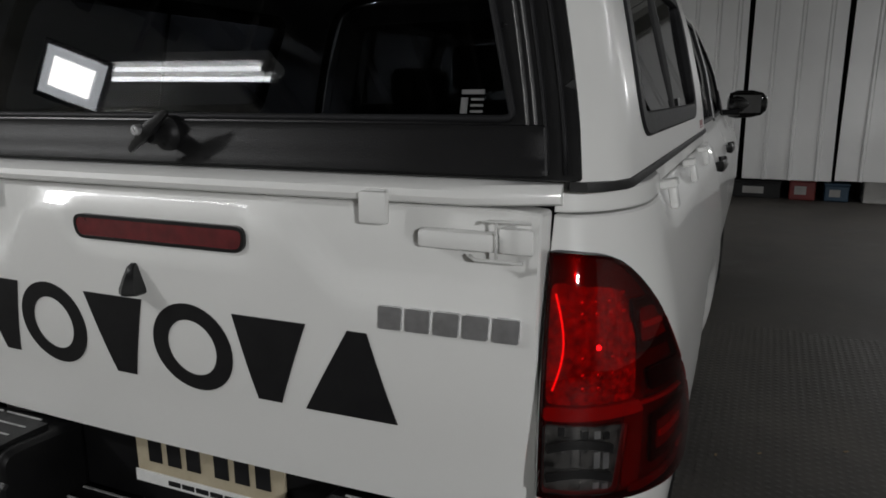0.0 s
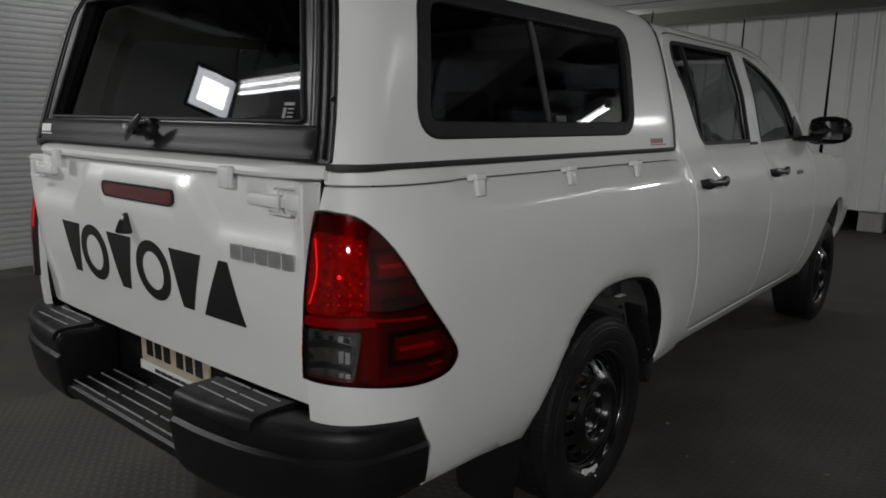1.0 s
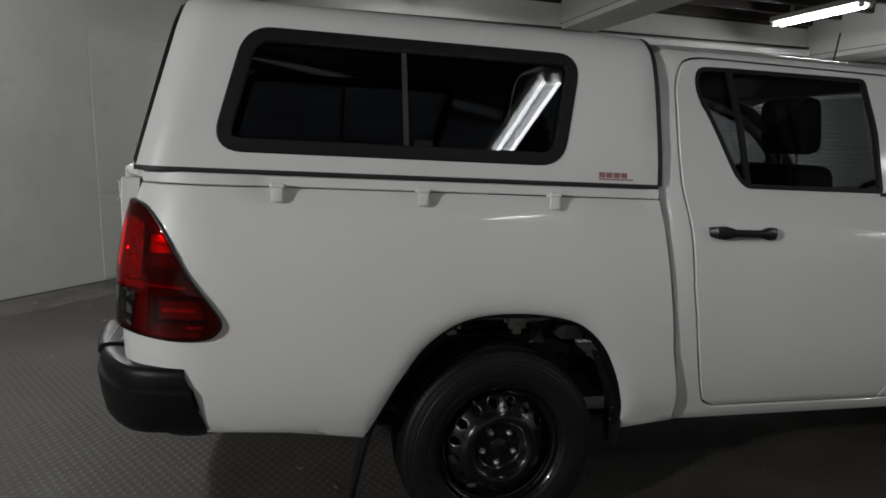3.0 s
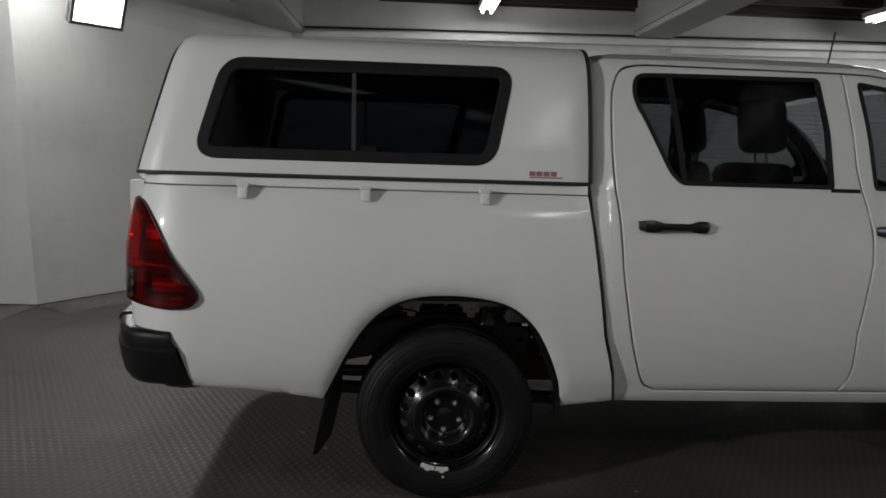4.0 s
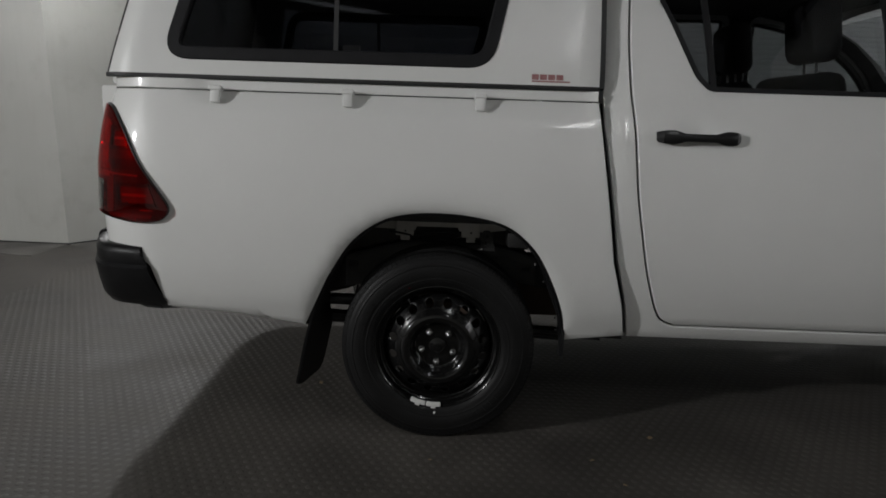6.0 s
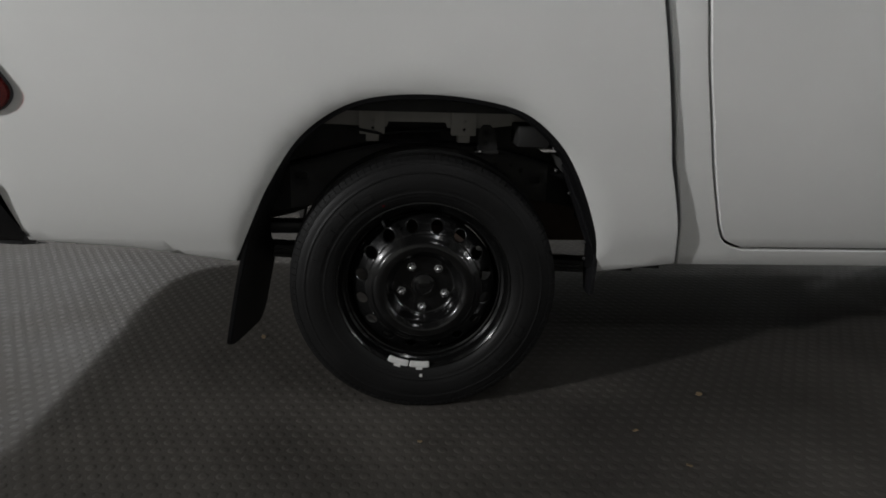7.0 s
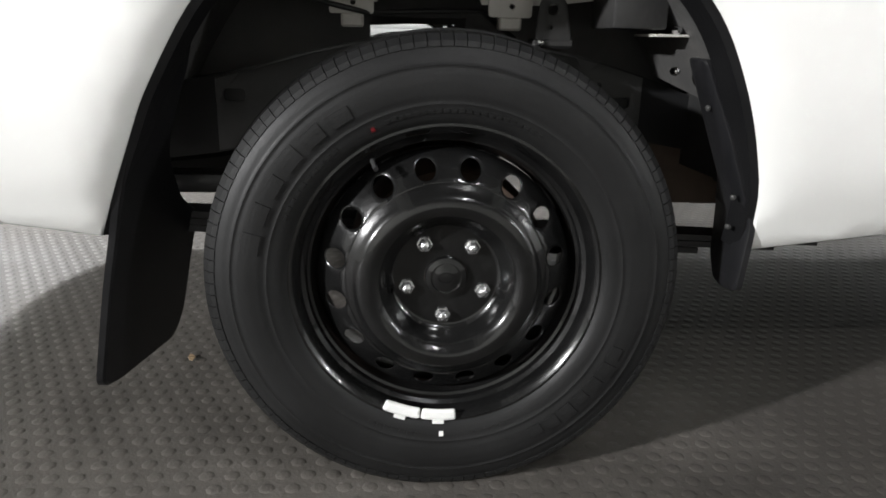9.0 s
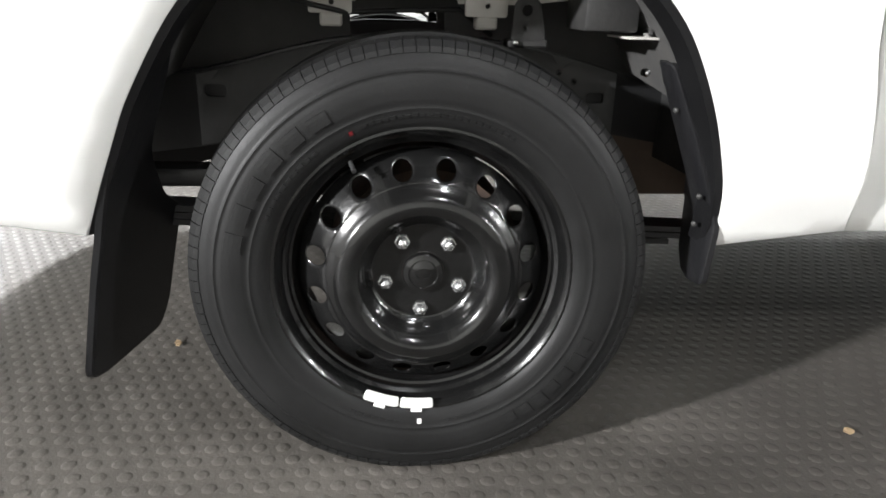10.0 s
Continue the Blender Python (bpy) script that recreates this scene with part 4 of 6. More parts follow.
def wheel(y, side, detailed):
    xf = 0.787                                     # outer rim flange
    w = part("rear_wheel" if y < 1 else "front_wheel", disc_mesh(), RIM, truck, "black painted steel wheel with round vent holes", True)
    x = side * xf - YAW_X * (y + 0.9)
    w.matrix_basis = pose(x, y + YAW_Y * (x - 0.85), AXLE, 0, 0, 1.2 if side > 0 else 181.2)
    c = -0.103                                     # middle of the tyre, inward of the flange
    wall = [(r, SIDE(r)) for r in [0.218 + 0.0022 * k for k in range(46)]]
    back = [(r, 2 * c - x) for r, x in wall[::-1]]
    tyre_prof = wall + [(0.3215, -0.012), (0.3228, -0.03), (0.3228, 2 * c + 0.03), (0.3215, 2 * c + 0.012)] + back
    tyre = part("tyre", lathe([(swell(r), x) for r, x in tyre_prof], 120), TYRE, w, "black radial tyre", True)
    blocks = part("tread", turned(tread(), pose(c, 0, 0)), TYRE, w)
    for ob in (tyre, blocks):                      # flattened where it stands on the floor
        for v in ob.data.vertices:
            v.co.z = max(v.co.z, -AXLE + 0.0012)
    rim_prof = [(0.2135, -0.012), (0.2185, -0.004), (0.2225, 0.000), (0.2215, 0.004), (0.2165, 0.0045), (0.2085, -0.002), (0.2060, -0.010), (0.2040, -0.018), (0.1985, -0.022), (0.1970, -0.032), (0.1930, -0.034), (0.1905, -0.042), (0.1840, -0.052), (0.1830, -0.066), (0.186, -0.12), (0.200, -0.165), (0.218, -0.182), (0.222, -0.184), (0.219, -0.188)]
    part("rim", lathe(rim_prof, 96), RIM, w, "", True)
    part("hub_cap", lathe([(0.0305, -0.034), (0.0305, -0.018), (0.029, -0.014), (0.022, -0.0115), (0.021, -0.013), (0.0175, -0.0125), (0.016, -0.0115), (0.0001, -0.0108)], 40), RIM, w, "", True)
    part("cap_mark", turned(lathe([(0.0085, 0.0), (0.0085, 0.0012), (0.0105, 0.0012), (0.0105, 0.0)], 20, True), pose(-0.0112, 0, 0) @ Matrix.Diagonal((1, 1.25, 0.85, 1))), RIM, w, "raised plain oval ring")
    for k in range(5):
        a = math.radians(-93.4 + 72 * k)
        nut = lathe([(0.0001, 0.0), (0.003, -0.0004), (0.006, -0.002), (0.0085, -0.005), (0.0100, -0.009), (0.0114, -0.0095), (0.0116, -0.020), (0.0140, -0.022), (0.0140, -0.026)], 6)
        part("wheel_nut", turned(nut, pose(-0.006, 0.0577 * math.cos(a), 0.0577 * math.sin(a))), NUT_CHROME, w, "chrome wheel nut")
    if detailed:
        for a0, a1, nm in ((-115.0, -100.0, 0), (-99.3, -85.2, 1)):
            bm = arc_bar(0.1990, 0.2165, math.radians(a0), math.radians(a1), 0.0055, 0.0045)
            bmesh.ops.bevel(bm, geom=bm.edges[:], offset=0.0042, segments=3, affect="EDGES", profile=0.5)
            me = mesh_of("tmp", arc_bar(0.2155, 0.2210, math.radians((a0 + a1) / 2 - 2.2), math.radians((a0 + a1) / 2 + 2.2), 0.0085, 0.002))
            bm.from_mesh(me)
            bpy.data.meshes.remove(me)
            part("balance_weight", bm, WHITE_PLASTIC, w, "white balance weight")
        part("paint_dot", wall_bar(0.2315, 0.2375, math.radians(-91.8), math.radians(-90.2), 0.0012), WHITE_PLASTIC, w, "pale paint dot")
        part("red_dot", wall_bar(0.231, 0.236, math.radians(115), math.radians(116.3), 0.0010), BRAKE_RED, w)
        part("valve_stem", tube([(-0.004, 0.198 * math.cos(2.12), 0.198 * math.sin(2.12)), (0.014, 0.188 * math.cos(2.12), 0.188 * math.sin(2.12))], 0.0035, 8), RUBBER, w)
        for a0, a1, r0, r1, parts in ((118, 172, 0.256, 0.278, 6), (-62, -20, 0.256, 0.276, 7), (60, 112, 0.2335, 0.2385, 22), (128, 158, 0.2335, 0.2385, 10), (-82, -64, 0.2345, 0.2385, 6), (-118, -98, 0.2345, 0.2385, 7)):
            bm = bmesh.new()
            for k in range(parts):
                b0 = a0 + (a1 - a0) * (k + 0.12) / parts
                b1 = a0 + (a1 - a0) * (k + 0.80) / parts
                tall = r0 + (r1 - r0) * (0.75 + 0.25 * ((k * 7) % 3) / 2)
                me = mesh_of("tmp", wall_bar(r0, tall, math.radians(b0), math.radians(b1), 0.0020 if r0 > 0.25 else 0.0014))
                bm.from_mesh(me)
                bpy.data.meshes.remove(me)
            part("moulded_marking", bm, TYRE, w, "raised plain bars moulded in the tyre wall")
    return w


for y in (-0.0105, WB):
    for side in (1, -1):
        wheel(y, side, y < 1 and side > 0)

# ---- tailgate ----
TG = curve([(0.68, -1.148), (0.76, -1.158), (0.90, -1.178), (1.02, -1.187), (1.12, -1.191), (1.20, -1.188)])


def tail_face(x, z, d):
    bow = 0.014 * (abs(x) / 0.7) ** 2.5
    top = 1.052 + 0.108 * (1 - soft_step(0.27, 0.40, abs(x)))
    dent = 0.024 * soft_step(top - 0.032, top + 0.030, z) * soft_step(0.705, 0.64, abs(x))
    ax, az = abs(x - 0.023) - 0.170, abs(z - 1.115)
    r = math.hypot(max(ax, 0), az)
    frame_in = 0.009 * (1 - soft_step(0.018, 0.044, r))
    return (x, TG(z) + bow + dent + frame_in + d, z)


tailgate = part("tailgate", sheet(rounded([(-0.709, 0.678), (0.695, 0.678), (0.702, 1.186), (-0.709, 1.186)], [0.018, 0.018, 0.008, 0.008]), [], 0.017, tail_face, 0.05, 0.004), PAINT, truck, "white tailgate, shut", True)


def sill():
    bm = loft([[(x, y + 0.014 * (abs(x) / 0.7) ** 2.5 + 0.045 * soft_step(0.60, 0.73, abs(x)), z) for y, z in ((-1.11, 1.190), (-1.176, 1.190), (-1.184, 1.194), (-1.187, 1.202), (-1.184, 1.212), (-1.174, 1.220), (-1.11, 1.226))] for x in [-0.715 + 1.43 * k / 24 for k in range(25)]])
    return bm


part("canopy_sill", sill(), PAINT, truck, "white canopy sill above the tailgate", True)


def on_tail(outline, holes, lift, thick=0.004, step=0.02, bow=True):
    return sheet(outline, holes, step, lambda x, z, d: (x, TG(z) + (0.014 * (abs(x) / 0.7) ** 2.5 if bow else 0) - lift + d, z), thick)


pill = rounded([(-0.160, 1.098), (0.205, 1.098), (0.210, 1.131), (-0.164, 1.131)], 0.015)
part("brake_lamp", on_tail(pill, [], -0.002, 0.012), BRAKE_RED, tailgate, "dull red high brake lamp", True)
part("lamp_bezel", on_tail(grown(pill, 0.006), [pill], -0.001, 0.012), SATIN_BLACK, tailgate, "", True)
# reversing camera
cam_pod = loft([[(-0.030 + sx * w, TG(z) - y0, z) for sx, y0 in ((-1, -0.01), (-0.9, f * 0.7), (0, f), (0.9, f * 0.7), (1, -0.01))] for z, w, f in ((1.056, 0.005, 0.004), (1.050, 0.009, 0.014), (1.032, 0.014, 0.026), (1.012, 0.020, 0.036), (1.004, 0.0205, 0.037), (1.000, 0.016, 0.028))])
part("camera_pod", cam_pod, SATIN_BLACK, tailgate, "small black reversing camera", True)
# the big black marking across the tailgate, as plain shapes
def ring_shape(x0, x1, z0, z1, w):
    cx, cz, a, b = (x0 + x1) / 2, (z0 + z1) / 2, (x1 - x0) / 2, (z1 - z0) / 2
    out = [(cx + a * math.cos(2 * math.pi * k / 40), cz + b * math.sin(2 * math.pi * k / 40)) for k in range(40)]
    inn = [(cx + (a - w) * math.cos(2 * math.pi * k / 40), cz + (b - w * 0.9) * math.sin(2 * math.pi * k / 40)) for k in range(40)]
    return out, [inn]


MARKS = [([(-0.478, 0.990), (-0.352, 0.990), (-0.396, 0.832), (-0.436, 0.832)], []), ring_shape(-0.358, -0.183, 0.826, 0.996, 0.034),
         ([(-0.170, 0.988), (-0.026, 0.988), (-0.074, 0.830), (-0.122, 0.830)], []), ring_shape(-0.012, 0.164, 0.824, 0.992, 0.034),
         ([(0.174, 0.985), (0.320, 0.985), (0.254, 0.830), (0.206, 0.830)], []), ([(0.302, 0.828), (0.396, 0.983), (0.430, 0.983), (0.472, 0.828)], [])]
for out, holes in MARKS:
    part("marking", on_tail(out, holes, 0.0016, 0.003), LETTER, tailgate, "black marking in plain shapes", True)
for k in range(5):
    x0 = 0.453 + 0.0455 * k
    part("badge_piece", on_tail(rounded([(x0, 0.996), (x0 + 0.038, 0.996), (x0 + 0.041, 1.033), (x0 + 0.003, 1.033)], 0.004), [], 0.005, 0.008, 0.012), BADGE, tailgate, "plain chrome badge piece", True)


# latches and tabs on the tailgate's shoulders
def latch(side):
    bm = box(0.520, 0.640, -1.186, -1.160, 1.128, 1.156, 0.007)
    box(0.641, 0.692, -1.178, -1.148, 1.126, 1.164, 0.006, 2, bm)
    return mirrored(bm) if side < 0 else bm


def latch_wire(side):
    bm = tube([(0.600, -1.179, 1.121), (0.612, -1.189, 1.118), (0.680, -1.187, 1.118)], 0.003, 8)
    tube([(0.620, -1.180, 1.170), (0.632, -1.187, 1.174), (0.690, -1.185, 1.174)], 0.0025, 8, bm)
    tube([(0.642, -1.187, 1.120), (0.642, -1.188, 1.172)], 0.0025, 8, bm)
    return mirrored(bm) if side < 0 else bm


def tab(side):
    bm = box(0.432, 0.478, -1.198, -1.184, 1.160, 1.208, 0.004)
    box(0.436, 0.474, -1.190, -1.150, 1.198, 1.210, 0.003, 1, bm)
    return mirrored(bm) if side < 0 else bm


for side in (1, -1):
    la = part("tailgate_latch", latch(side), PAINT, truck, "white over-centre latch", True)
    part("wire_clip", latch_wire(side), BATTEN, la, "bright wire clip", True)
    part("canopy_tab", tab(side), PAINT, truck, "", True)

# ---- tail lamps, wrapped round the tub's corners ----
LAMP = spline([(U_END + 0.006, 1.128), (-1.20, 1.126), (-1.125, 1.112), (-1.055, 1.048), (-0.985, 0.934), (-0.915, 0.838), (-0.894, 0.800), (-0.905, 0.772), (-0.937, 0.755), (-1.01, 0.750), (-1.08, 0.756), (-1.16, 0.765), (U_END + 0.006, 0.772)], 4)


def on_corner(outline, lift, thick, step=0.018, holes=(), lip=0.0):
    def place(u, z, d):
        p, n = plan(u)
        p = p + n * (BED_PROF(z) - REF + lift - d)
        return (p.x, p.y, z)
    return sheet(outline, list(holes), step, place, thick, lip)


def corner_point(u, z, lift):
    p, n = plan(u)
    q = p + n * (BED_PROF(z) - REF + lift)
    return Vector((q.x, q.y, z)), n


def tail_lamp(side):
    flip = (lambda bm: mirrored(bm)) if side < 0 else (lambda bm: bm)
    lamp = part("tail_lamp", flip(on_corner(LAMP, 0.0015, 0.02)), LENS_DEEP, truck, "red wraparound tail lamp, lit", True)
    e = U_END
    lower = rounded([(e + 0.010, 0.780), (-1.146, 0.776), (-1.130, 0.882), (e + 0.010, 0.888)], 0.010)
    part("cover", flip(on_corner(LAMP, 0.0170, 0.003, 0.016, [lower], 0.005)), COVER_RED, lamp, "glossy red cover", True)
    part("clear_cover", flip(on_corner(grown(lower, -0.0006), 0.0165, 0.003, 0.016)), COVER_CLEAR, lamp, "clear cover", True)
    part("cover_edge", flip(on_corner(grown(LAMP, 0.0015), 0.0120, 0.012, 0.016, [grown(LAMP, -0.0045)])), LETTER, lamp, "", True)
    spots = [(-1.199 + 0.0225 * j, (0.939, 0.958, 0.982, 1.044, 1.060)[i]) for i in range(5) for j in range(4) if not (i == 2 and j == 1)]
    cups = [[(u + 0.0032 * math.cos(2 * math.pi * k / 8), z + 0.0032 * math.sin(2 * math.pi * k / 8)) for k in range(8)] for u, z in spots]
    part("lit_lens", flip(on_corner(rounded([(e + 0.012, 0.916), (-1.118, 0.916), (-1.112, 1.010), (-1.136, 1.076), (e + 0.012, 1.088)], 0.014), 0.0105, 0.006, 0.02, cups)), GLOW_RED, lamp, "glowing red lens", True)
    part("red_band", flip(on_corner(rounded([(e + 0.010, 0.892), (-1.10, 0.892), (-1.11, 0.912), (e + 0.010, 0.912)], 0.005), 0.0120, 0.008)), LENS_BRIGHT, lamp, "", True)
    part("reverse_bowl", flip(on_corner(grown(lower, -0.002), 0.0030, 0.002)), LENS_CLEAR, lamp, "grey reflector bowl", True)
    for z0, z1 in ((0.866, 0.880), (0.820, 0.848), (0.788, 0.800)):
        for k in range(5):
            u0 = e + 0.030 + 0.0165 * k + 0.003 * (k % 2)
            part("reflector_facet", flip(on_corner([(u0, z0 - 0.002 * k), (u0 + 0.009, z0 - 0.002 * k), (u0 + 0.0095, z1 - 0.003 * k), (u0, z1 - 0.003 * k)], 0.0045 + 0.0012 * (k % 3), 0.004, 0.03)), (BADGE if k > 2 else LENS_CLEAR) if k % 2 == 1 or z0 < 0.83 else LETTER, lamp)
    for z0 in (0.852, 0.806):
        arc = [(e + 0.016 + 0.0085 * k, z0 + 0.010 - 0.00036 * (k - 5) ** 2) for k in range(12)]
        part("reflector_shade", flip(on_corner(arc + [(u, z - 0.013) for u, z in arc[::-1]], 0.0095, 0.006, 0.03)), LETTER, lamp)
    def bracket_shape(u0, u1, z0, z1, slant, w):
        """An open bracket: two arms joined at the rear, their front ends cut along the lamp's slant."""
        return [(u0, z0), (u1 + slant * 0.0, z0), (u1 - slant * w, z0 + w), (u0 + w, z0 + w), (u0 + w, z1 - w), (u1 - slant * (z1 - z0 - w), z1 - w), (u1 - slant * (z1 - z0), z1), (u0, z1)]
    panels = (("side_lens", [(-1.132, 0.775), (-1.098, 0.770), (-1.092, 0.906), (-1.122, 0.950), (-1.114, 1.055), (-1.130, 1.075)], LENS_RED, 0.005),
              ("chevron_panel", [(-1.094, 0.992), (-1.018, 0.992), (-1.056, 1.040), (-1.094, 1.040)], LENS_RED, 0.006),
              ("chevron_line", bracket_shape(-1.112, -1.008, 0.980, 1.056, 0.66, 0.012), LETTER, 0.0105),
              # thin pale bars here and below are highlights on the lens, painted in
              ("chevron_strip", [(-1.090, 1.012), (-1.036, 1.012), (-1.042, 1.021), (-1.090, 1.021)], LENS_BRIGHT, 0.009),
              ("dark_band", [(-1.086, 0.918), (-0.978, 0.918), (-1.004, 0.952), (-1.092, 0.952)], LETTER, 0.012),
              # the ledge's pale colour stands for the reflection along it
              ("ledge", [(-1.120, 0.903), (-0.985, 0.896), (-0.989, 0.902), (-1.120, 0.909)], LENS_BRIGHT, 0.013),
              ("chevron_panel", [(-1.056, 0.812), (-0.938, 0.812), (-0.955, 0.862), (-1.062, 0.862)], LENS_RED, 0.006),
              ("chevron_line", bracket_shape(-1.078, -0.932, 0.800, 0.876, 0.30, 0.012), LETTER, 0.0105),
              ("chevron_strip", [(-1.052, 0.832), (-0.962, 0.832), (-0.966, 0.841), (-1.052, 0.841)], LENS_BRIGHT, 0.009),
              ("foot_reflector", [(-1.120, 0.762), (-0.950, 0.762), (-0.946, 0.774), (-1.118, 0.777)], LENS_RED, 0.009),
              ("foot_spark", [(-0.985, 0.787), (-0.944, 0.787), (-0.942, 0.792), (-0.985, 0.792)], LENS_BRIGHT, 0.013))
    for nm, out, mat, lift in panels:
        part(nm, flip(on_corner(rounded(out, 0.006 if len(out) < 8 and out[2][1] - out[0][1] > 0.012 else 0.0015), lift, 0.005, 0.014)), mat, lamp, "", True)
    for z in (0.926, 0.947, 0.970, 0.995, 1.020, 1.034, 1.052, 1.068):
        part("lens_rib", flip(on_corner([(-1.214, z), (-1.126, z), (-1.126, z + 0.0035), (-1.214, z + 0.0035)], 0.0114, 0.004, 0.03)), GLOW_RED, lamp)
    for k in range(4):
        u0 = -1.211 + 0.0225 * k
        part("lens_rib", flip(on_corner([(u0, 0.924), (u0 + 0.003, 0.924), (u0 + 0.003, 1.074), (u0, 1.074)], 0.0112, 0.004, 0.03)), GLOW_RED, lamp)
    leds = bmesh.new()
    for u, z in spots:
        q, n = corner_point(u, z, 0.0055)
        m = Matrix.Translation(q) @ Vector(n).to_track_quat("Z", "Y").to_matrix().to_4x4()
        bmesh.ops.create_circle(leds, cap_ends=True, segments=8, radius=0.0022, matrix=m)
    part("led_cluster", flip(leds), DIODE_RED, lamp, "lit red diodes")
    q, n = corner_point(-1.176, 0.997, 0.0100)
    bulb = bmesh.new()
    bmesh.ops.create_uvsphere(bulb, u_segments=10, v_segments=8, radius=0.0038, matrix=Matrix.Translation(q))
    part("bulb", flip(bulb), BULB_RED, lamp, "lit bulb", True)
    pts = [tuple(corner_point(e + 0.020 + 0.014 * math.sin(t * 3.1), 1.072 - 0.135 * t, 0.0112)[0]) for t in [k / 10 for k in range(11)]]
    part("light_bar", flip(tube(pts, 0.0015, 8)), LED_RED, lamp, "lit red light bar", True)


tail_lamp(1)
tail_lamp(-1)

# ---- step bumper ----
BUMP_OUT = spline([(0.335, -1.288), (0.48, -1.281), (0.62, -1.258), (0.735, -1.214), (0.815, -1.162), (0.856, -1.100), (0.872, -1.04), (0.876, -1.002)], 4)
BUMP_IN = spline([(0.335, -1.100), (0.46, -1.12), (0.58, -1.13), (0.66, -1.13), (0.70, -1.11), (0.755, -1.06), (0.785, -1.02), (0.795, -0.960)], 4)
FACE = [(0.668, 0.060, 0.0), (0.668, 0.030, 0.0), (0.665, 0.015, 0.0), (0.656, 0.006, 0.0), (0.642, 0.002, 0.002), (0.612, 0.004, 0.012), (0.604, 0.006, 0.018), (0.600, 0.002, 0.019), (0.595, -0.004, 0.020), (0.585, -0.005, 0.023), (0.52, 0.004, 0.038), (0.474, 0.014, 0.047), (0.450, 0.030, 0.052), (0.438, 0.06, 0.053)]


def bumper_corner():
    """One end of the bumper: a block that wraps the corner, its face stepped by a ledge."""
    rings = []
    for (xo, yo), (xi, yi) in zip(BUMP_OUT, BUMP_IN):
        t = (xo - 0.335) / (0.874 - 0.335)
        o, i = Vector((xo, yo)), Vector((xi, yi))
        way = (i - o).normalized()
        ring = []
        for z, ins, lean in FACE:
            p = o + way * min(ins, (i - o).length * 0.8)
            fwd = lean * soft_step(0.845, 0.872, xo) * 1.3
            ring.append((p.x - 0.26 * max(0.0, 0.60 - z) * soft_step(0.6, 1.0, t), p.y + fwd, z))
        ring += [(i.x, i.y, 0.437), (i.x, i.y, 0.660)]
        rings.append(ring)
    # the inner end rounds off towards the middle step
    first = [Vector(q) for q in rings[0]]
    mid = sum(first, Vector()) / len(first)
    caps = [[tuple(mid + (q - mid) * k + Vector((dx, 0, 0))) for q in first] for k, dx in ((0.88, -0.014), (0.96, -0.009), (0.99, -0.004))]
    return loft(caps + rings)


def corner_pad():
    """Rubbery tread on the bumper's end, rolled over its front edge."""
    rings = []
    for k in range(12):
        x = 0.345 + 0.27 * k / 11
        yf = float(np.interp(x, [q[0] for q in BUMP_OUT], [q[1] for q in BUMP_OUT]))
        cut = 0.012 if k in (5,) else 0.0
        rings.append([(x, yf + dy + cut * 0.3, z - cut * 0.25) for dy, z in ((0.120, 0.660), (0.120, 0.676), (0.050, 0.677), (0.022, 0.676), (0.008, 0.672), (-0.001, 0.662), (-0.004, 0.646), (0.004, 0.640))])
    return loft(rings)


def step_pad(x0, x1, y0, y1, z):
    return box(x0, x1, y0, y1, z - 0.014, z, 0.004)


def centre_step():
    prof = [(-1.262, 0.47), (-1.272, 0.485), (-1.270, 0.502), (-1.262, 0.509), (-1.100, 0.506), (-1.095, 0.66), (-1.080, 0.66), (-1.080, 0.47)]
    return loft([[(x, y, z) for y, z in prof] for x in (-0.36, 0.36)])


bumper = part("rear_bumper", centre_step(), BLACK_PLASTIC, truck, "black plastic step bumper")
both("bumper_corner", bumper_corner, BLACK_PLASTIC, "", bumper)
GROOVE = surface("worn_ridge", (0.24, 0.24, 0.24), (0.46, 0.46, 0.45), 0.5, 40)
both("step_pad", corner_pad, BLACK_PLASTIC, "", bumper)
part("step_pad", step_pad(-0.320, 0.320, -1.262, -1.115, 0.515), BLACK_PLASTIC, bumper)
for x0, x1 in ((-0.31, -0.11), (-0.09, 0.11), (0.13, 0.31)):
    for k in range(4):
        y = -1.252 + 0.040 * k
        part("step_ridge", box(x0, x1, y - 0.002, y + 0.002, 0.5165, 0.5195), GROOVE, bumper)
for s in (1, -1):
    for k in range(3):
        for x0, x1 in ((0.37, 0.475), (0.488, 0.59)):
            y = -1.235 + 0.036 * k
            a, b = sorted((s * x0, s * x1))
            part("step_ridge", box(a, b, y - 0.0018, y + 0.0018, 0.676, 0.6785), GROOVE, bumper)
plate = part("number_plate", box(-0.172, 0.200, -1.106, -1.099, 0.556, 0.690, 0.002), PLATE_YELLOW, truck, "cream number plate with dark bars")
part("plate_frame", box(-0.176, 0.204, -1.110, -1.1065, 0.553, 0.580, 0.001), WHITE_PLASTIC, plate, "white strip with plain print bars")
for k in range(6):
    x = -0.136 + 0.050 * k + (0.02 if k > 2 else 0)
    part("plate_bar", box(x, x + 0.034, -1.1085, -1.1062, 0.604, 0.672), LETTER, plate)
for k in range(7):
    part("print_bar", box(-0.086 + 0.036 * k, -0.086 + 0.036 * k + 0.030, -1.1122, -1.1101, 0.561, 0.571), LETTER, plate)

# ---- canopy ----
ARC_S = [0.0]
for (z0, x0), (z1, x1) in zip(CAN_HALF, CAN_HALF[1:]):
    ARC_S.append(ARC_S[-1] + math.hypot(z1 - z0, x1 - x0))
CAN_X = curve([(s, x) for s, (z, x) in zip(ARC_S, CAN_HALF)])
CAN_Z = curve([(s, z) for s, (z, x) in zip(ARC_S, CAN_HALF)])
S_END = ARC_S[-1]


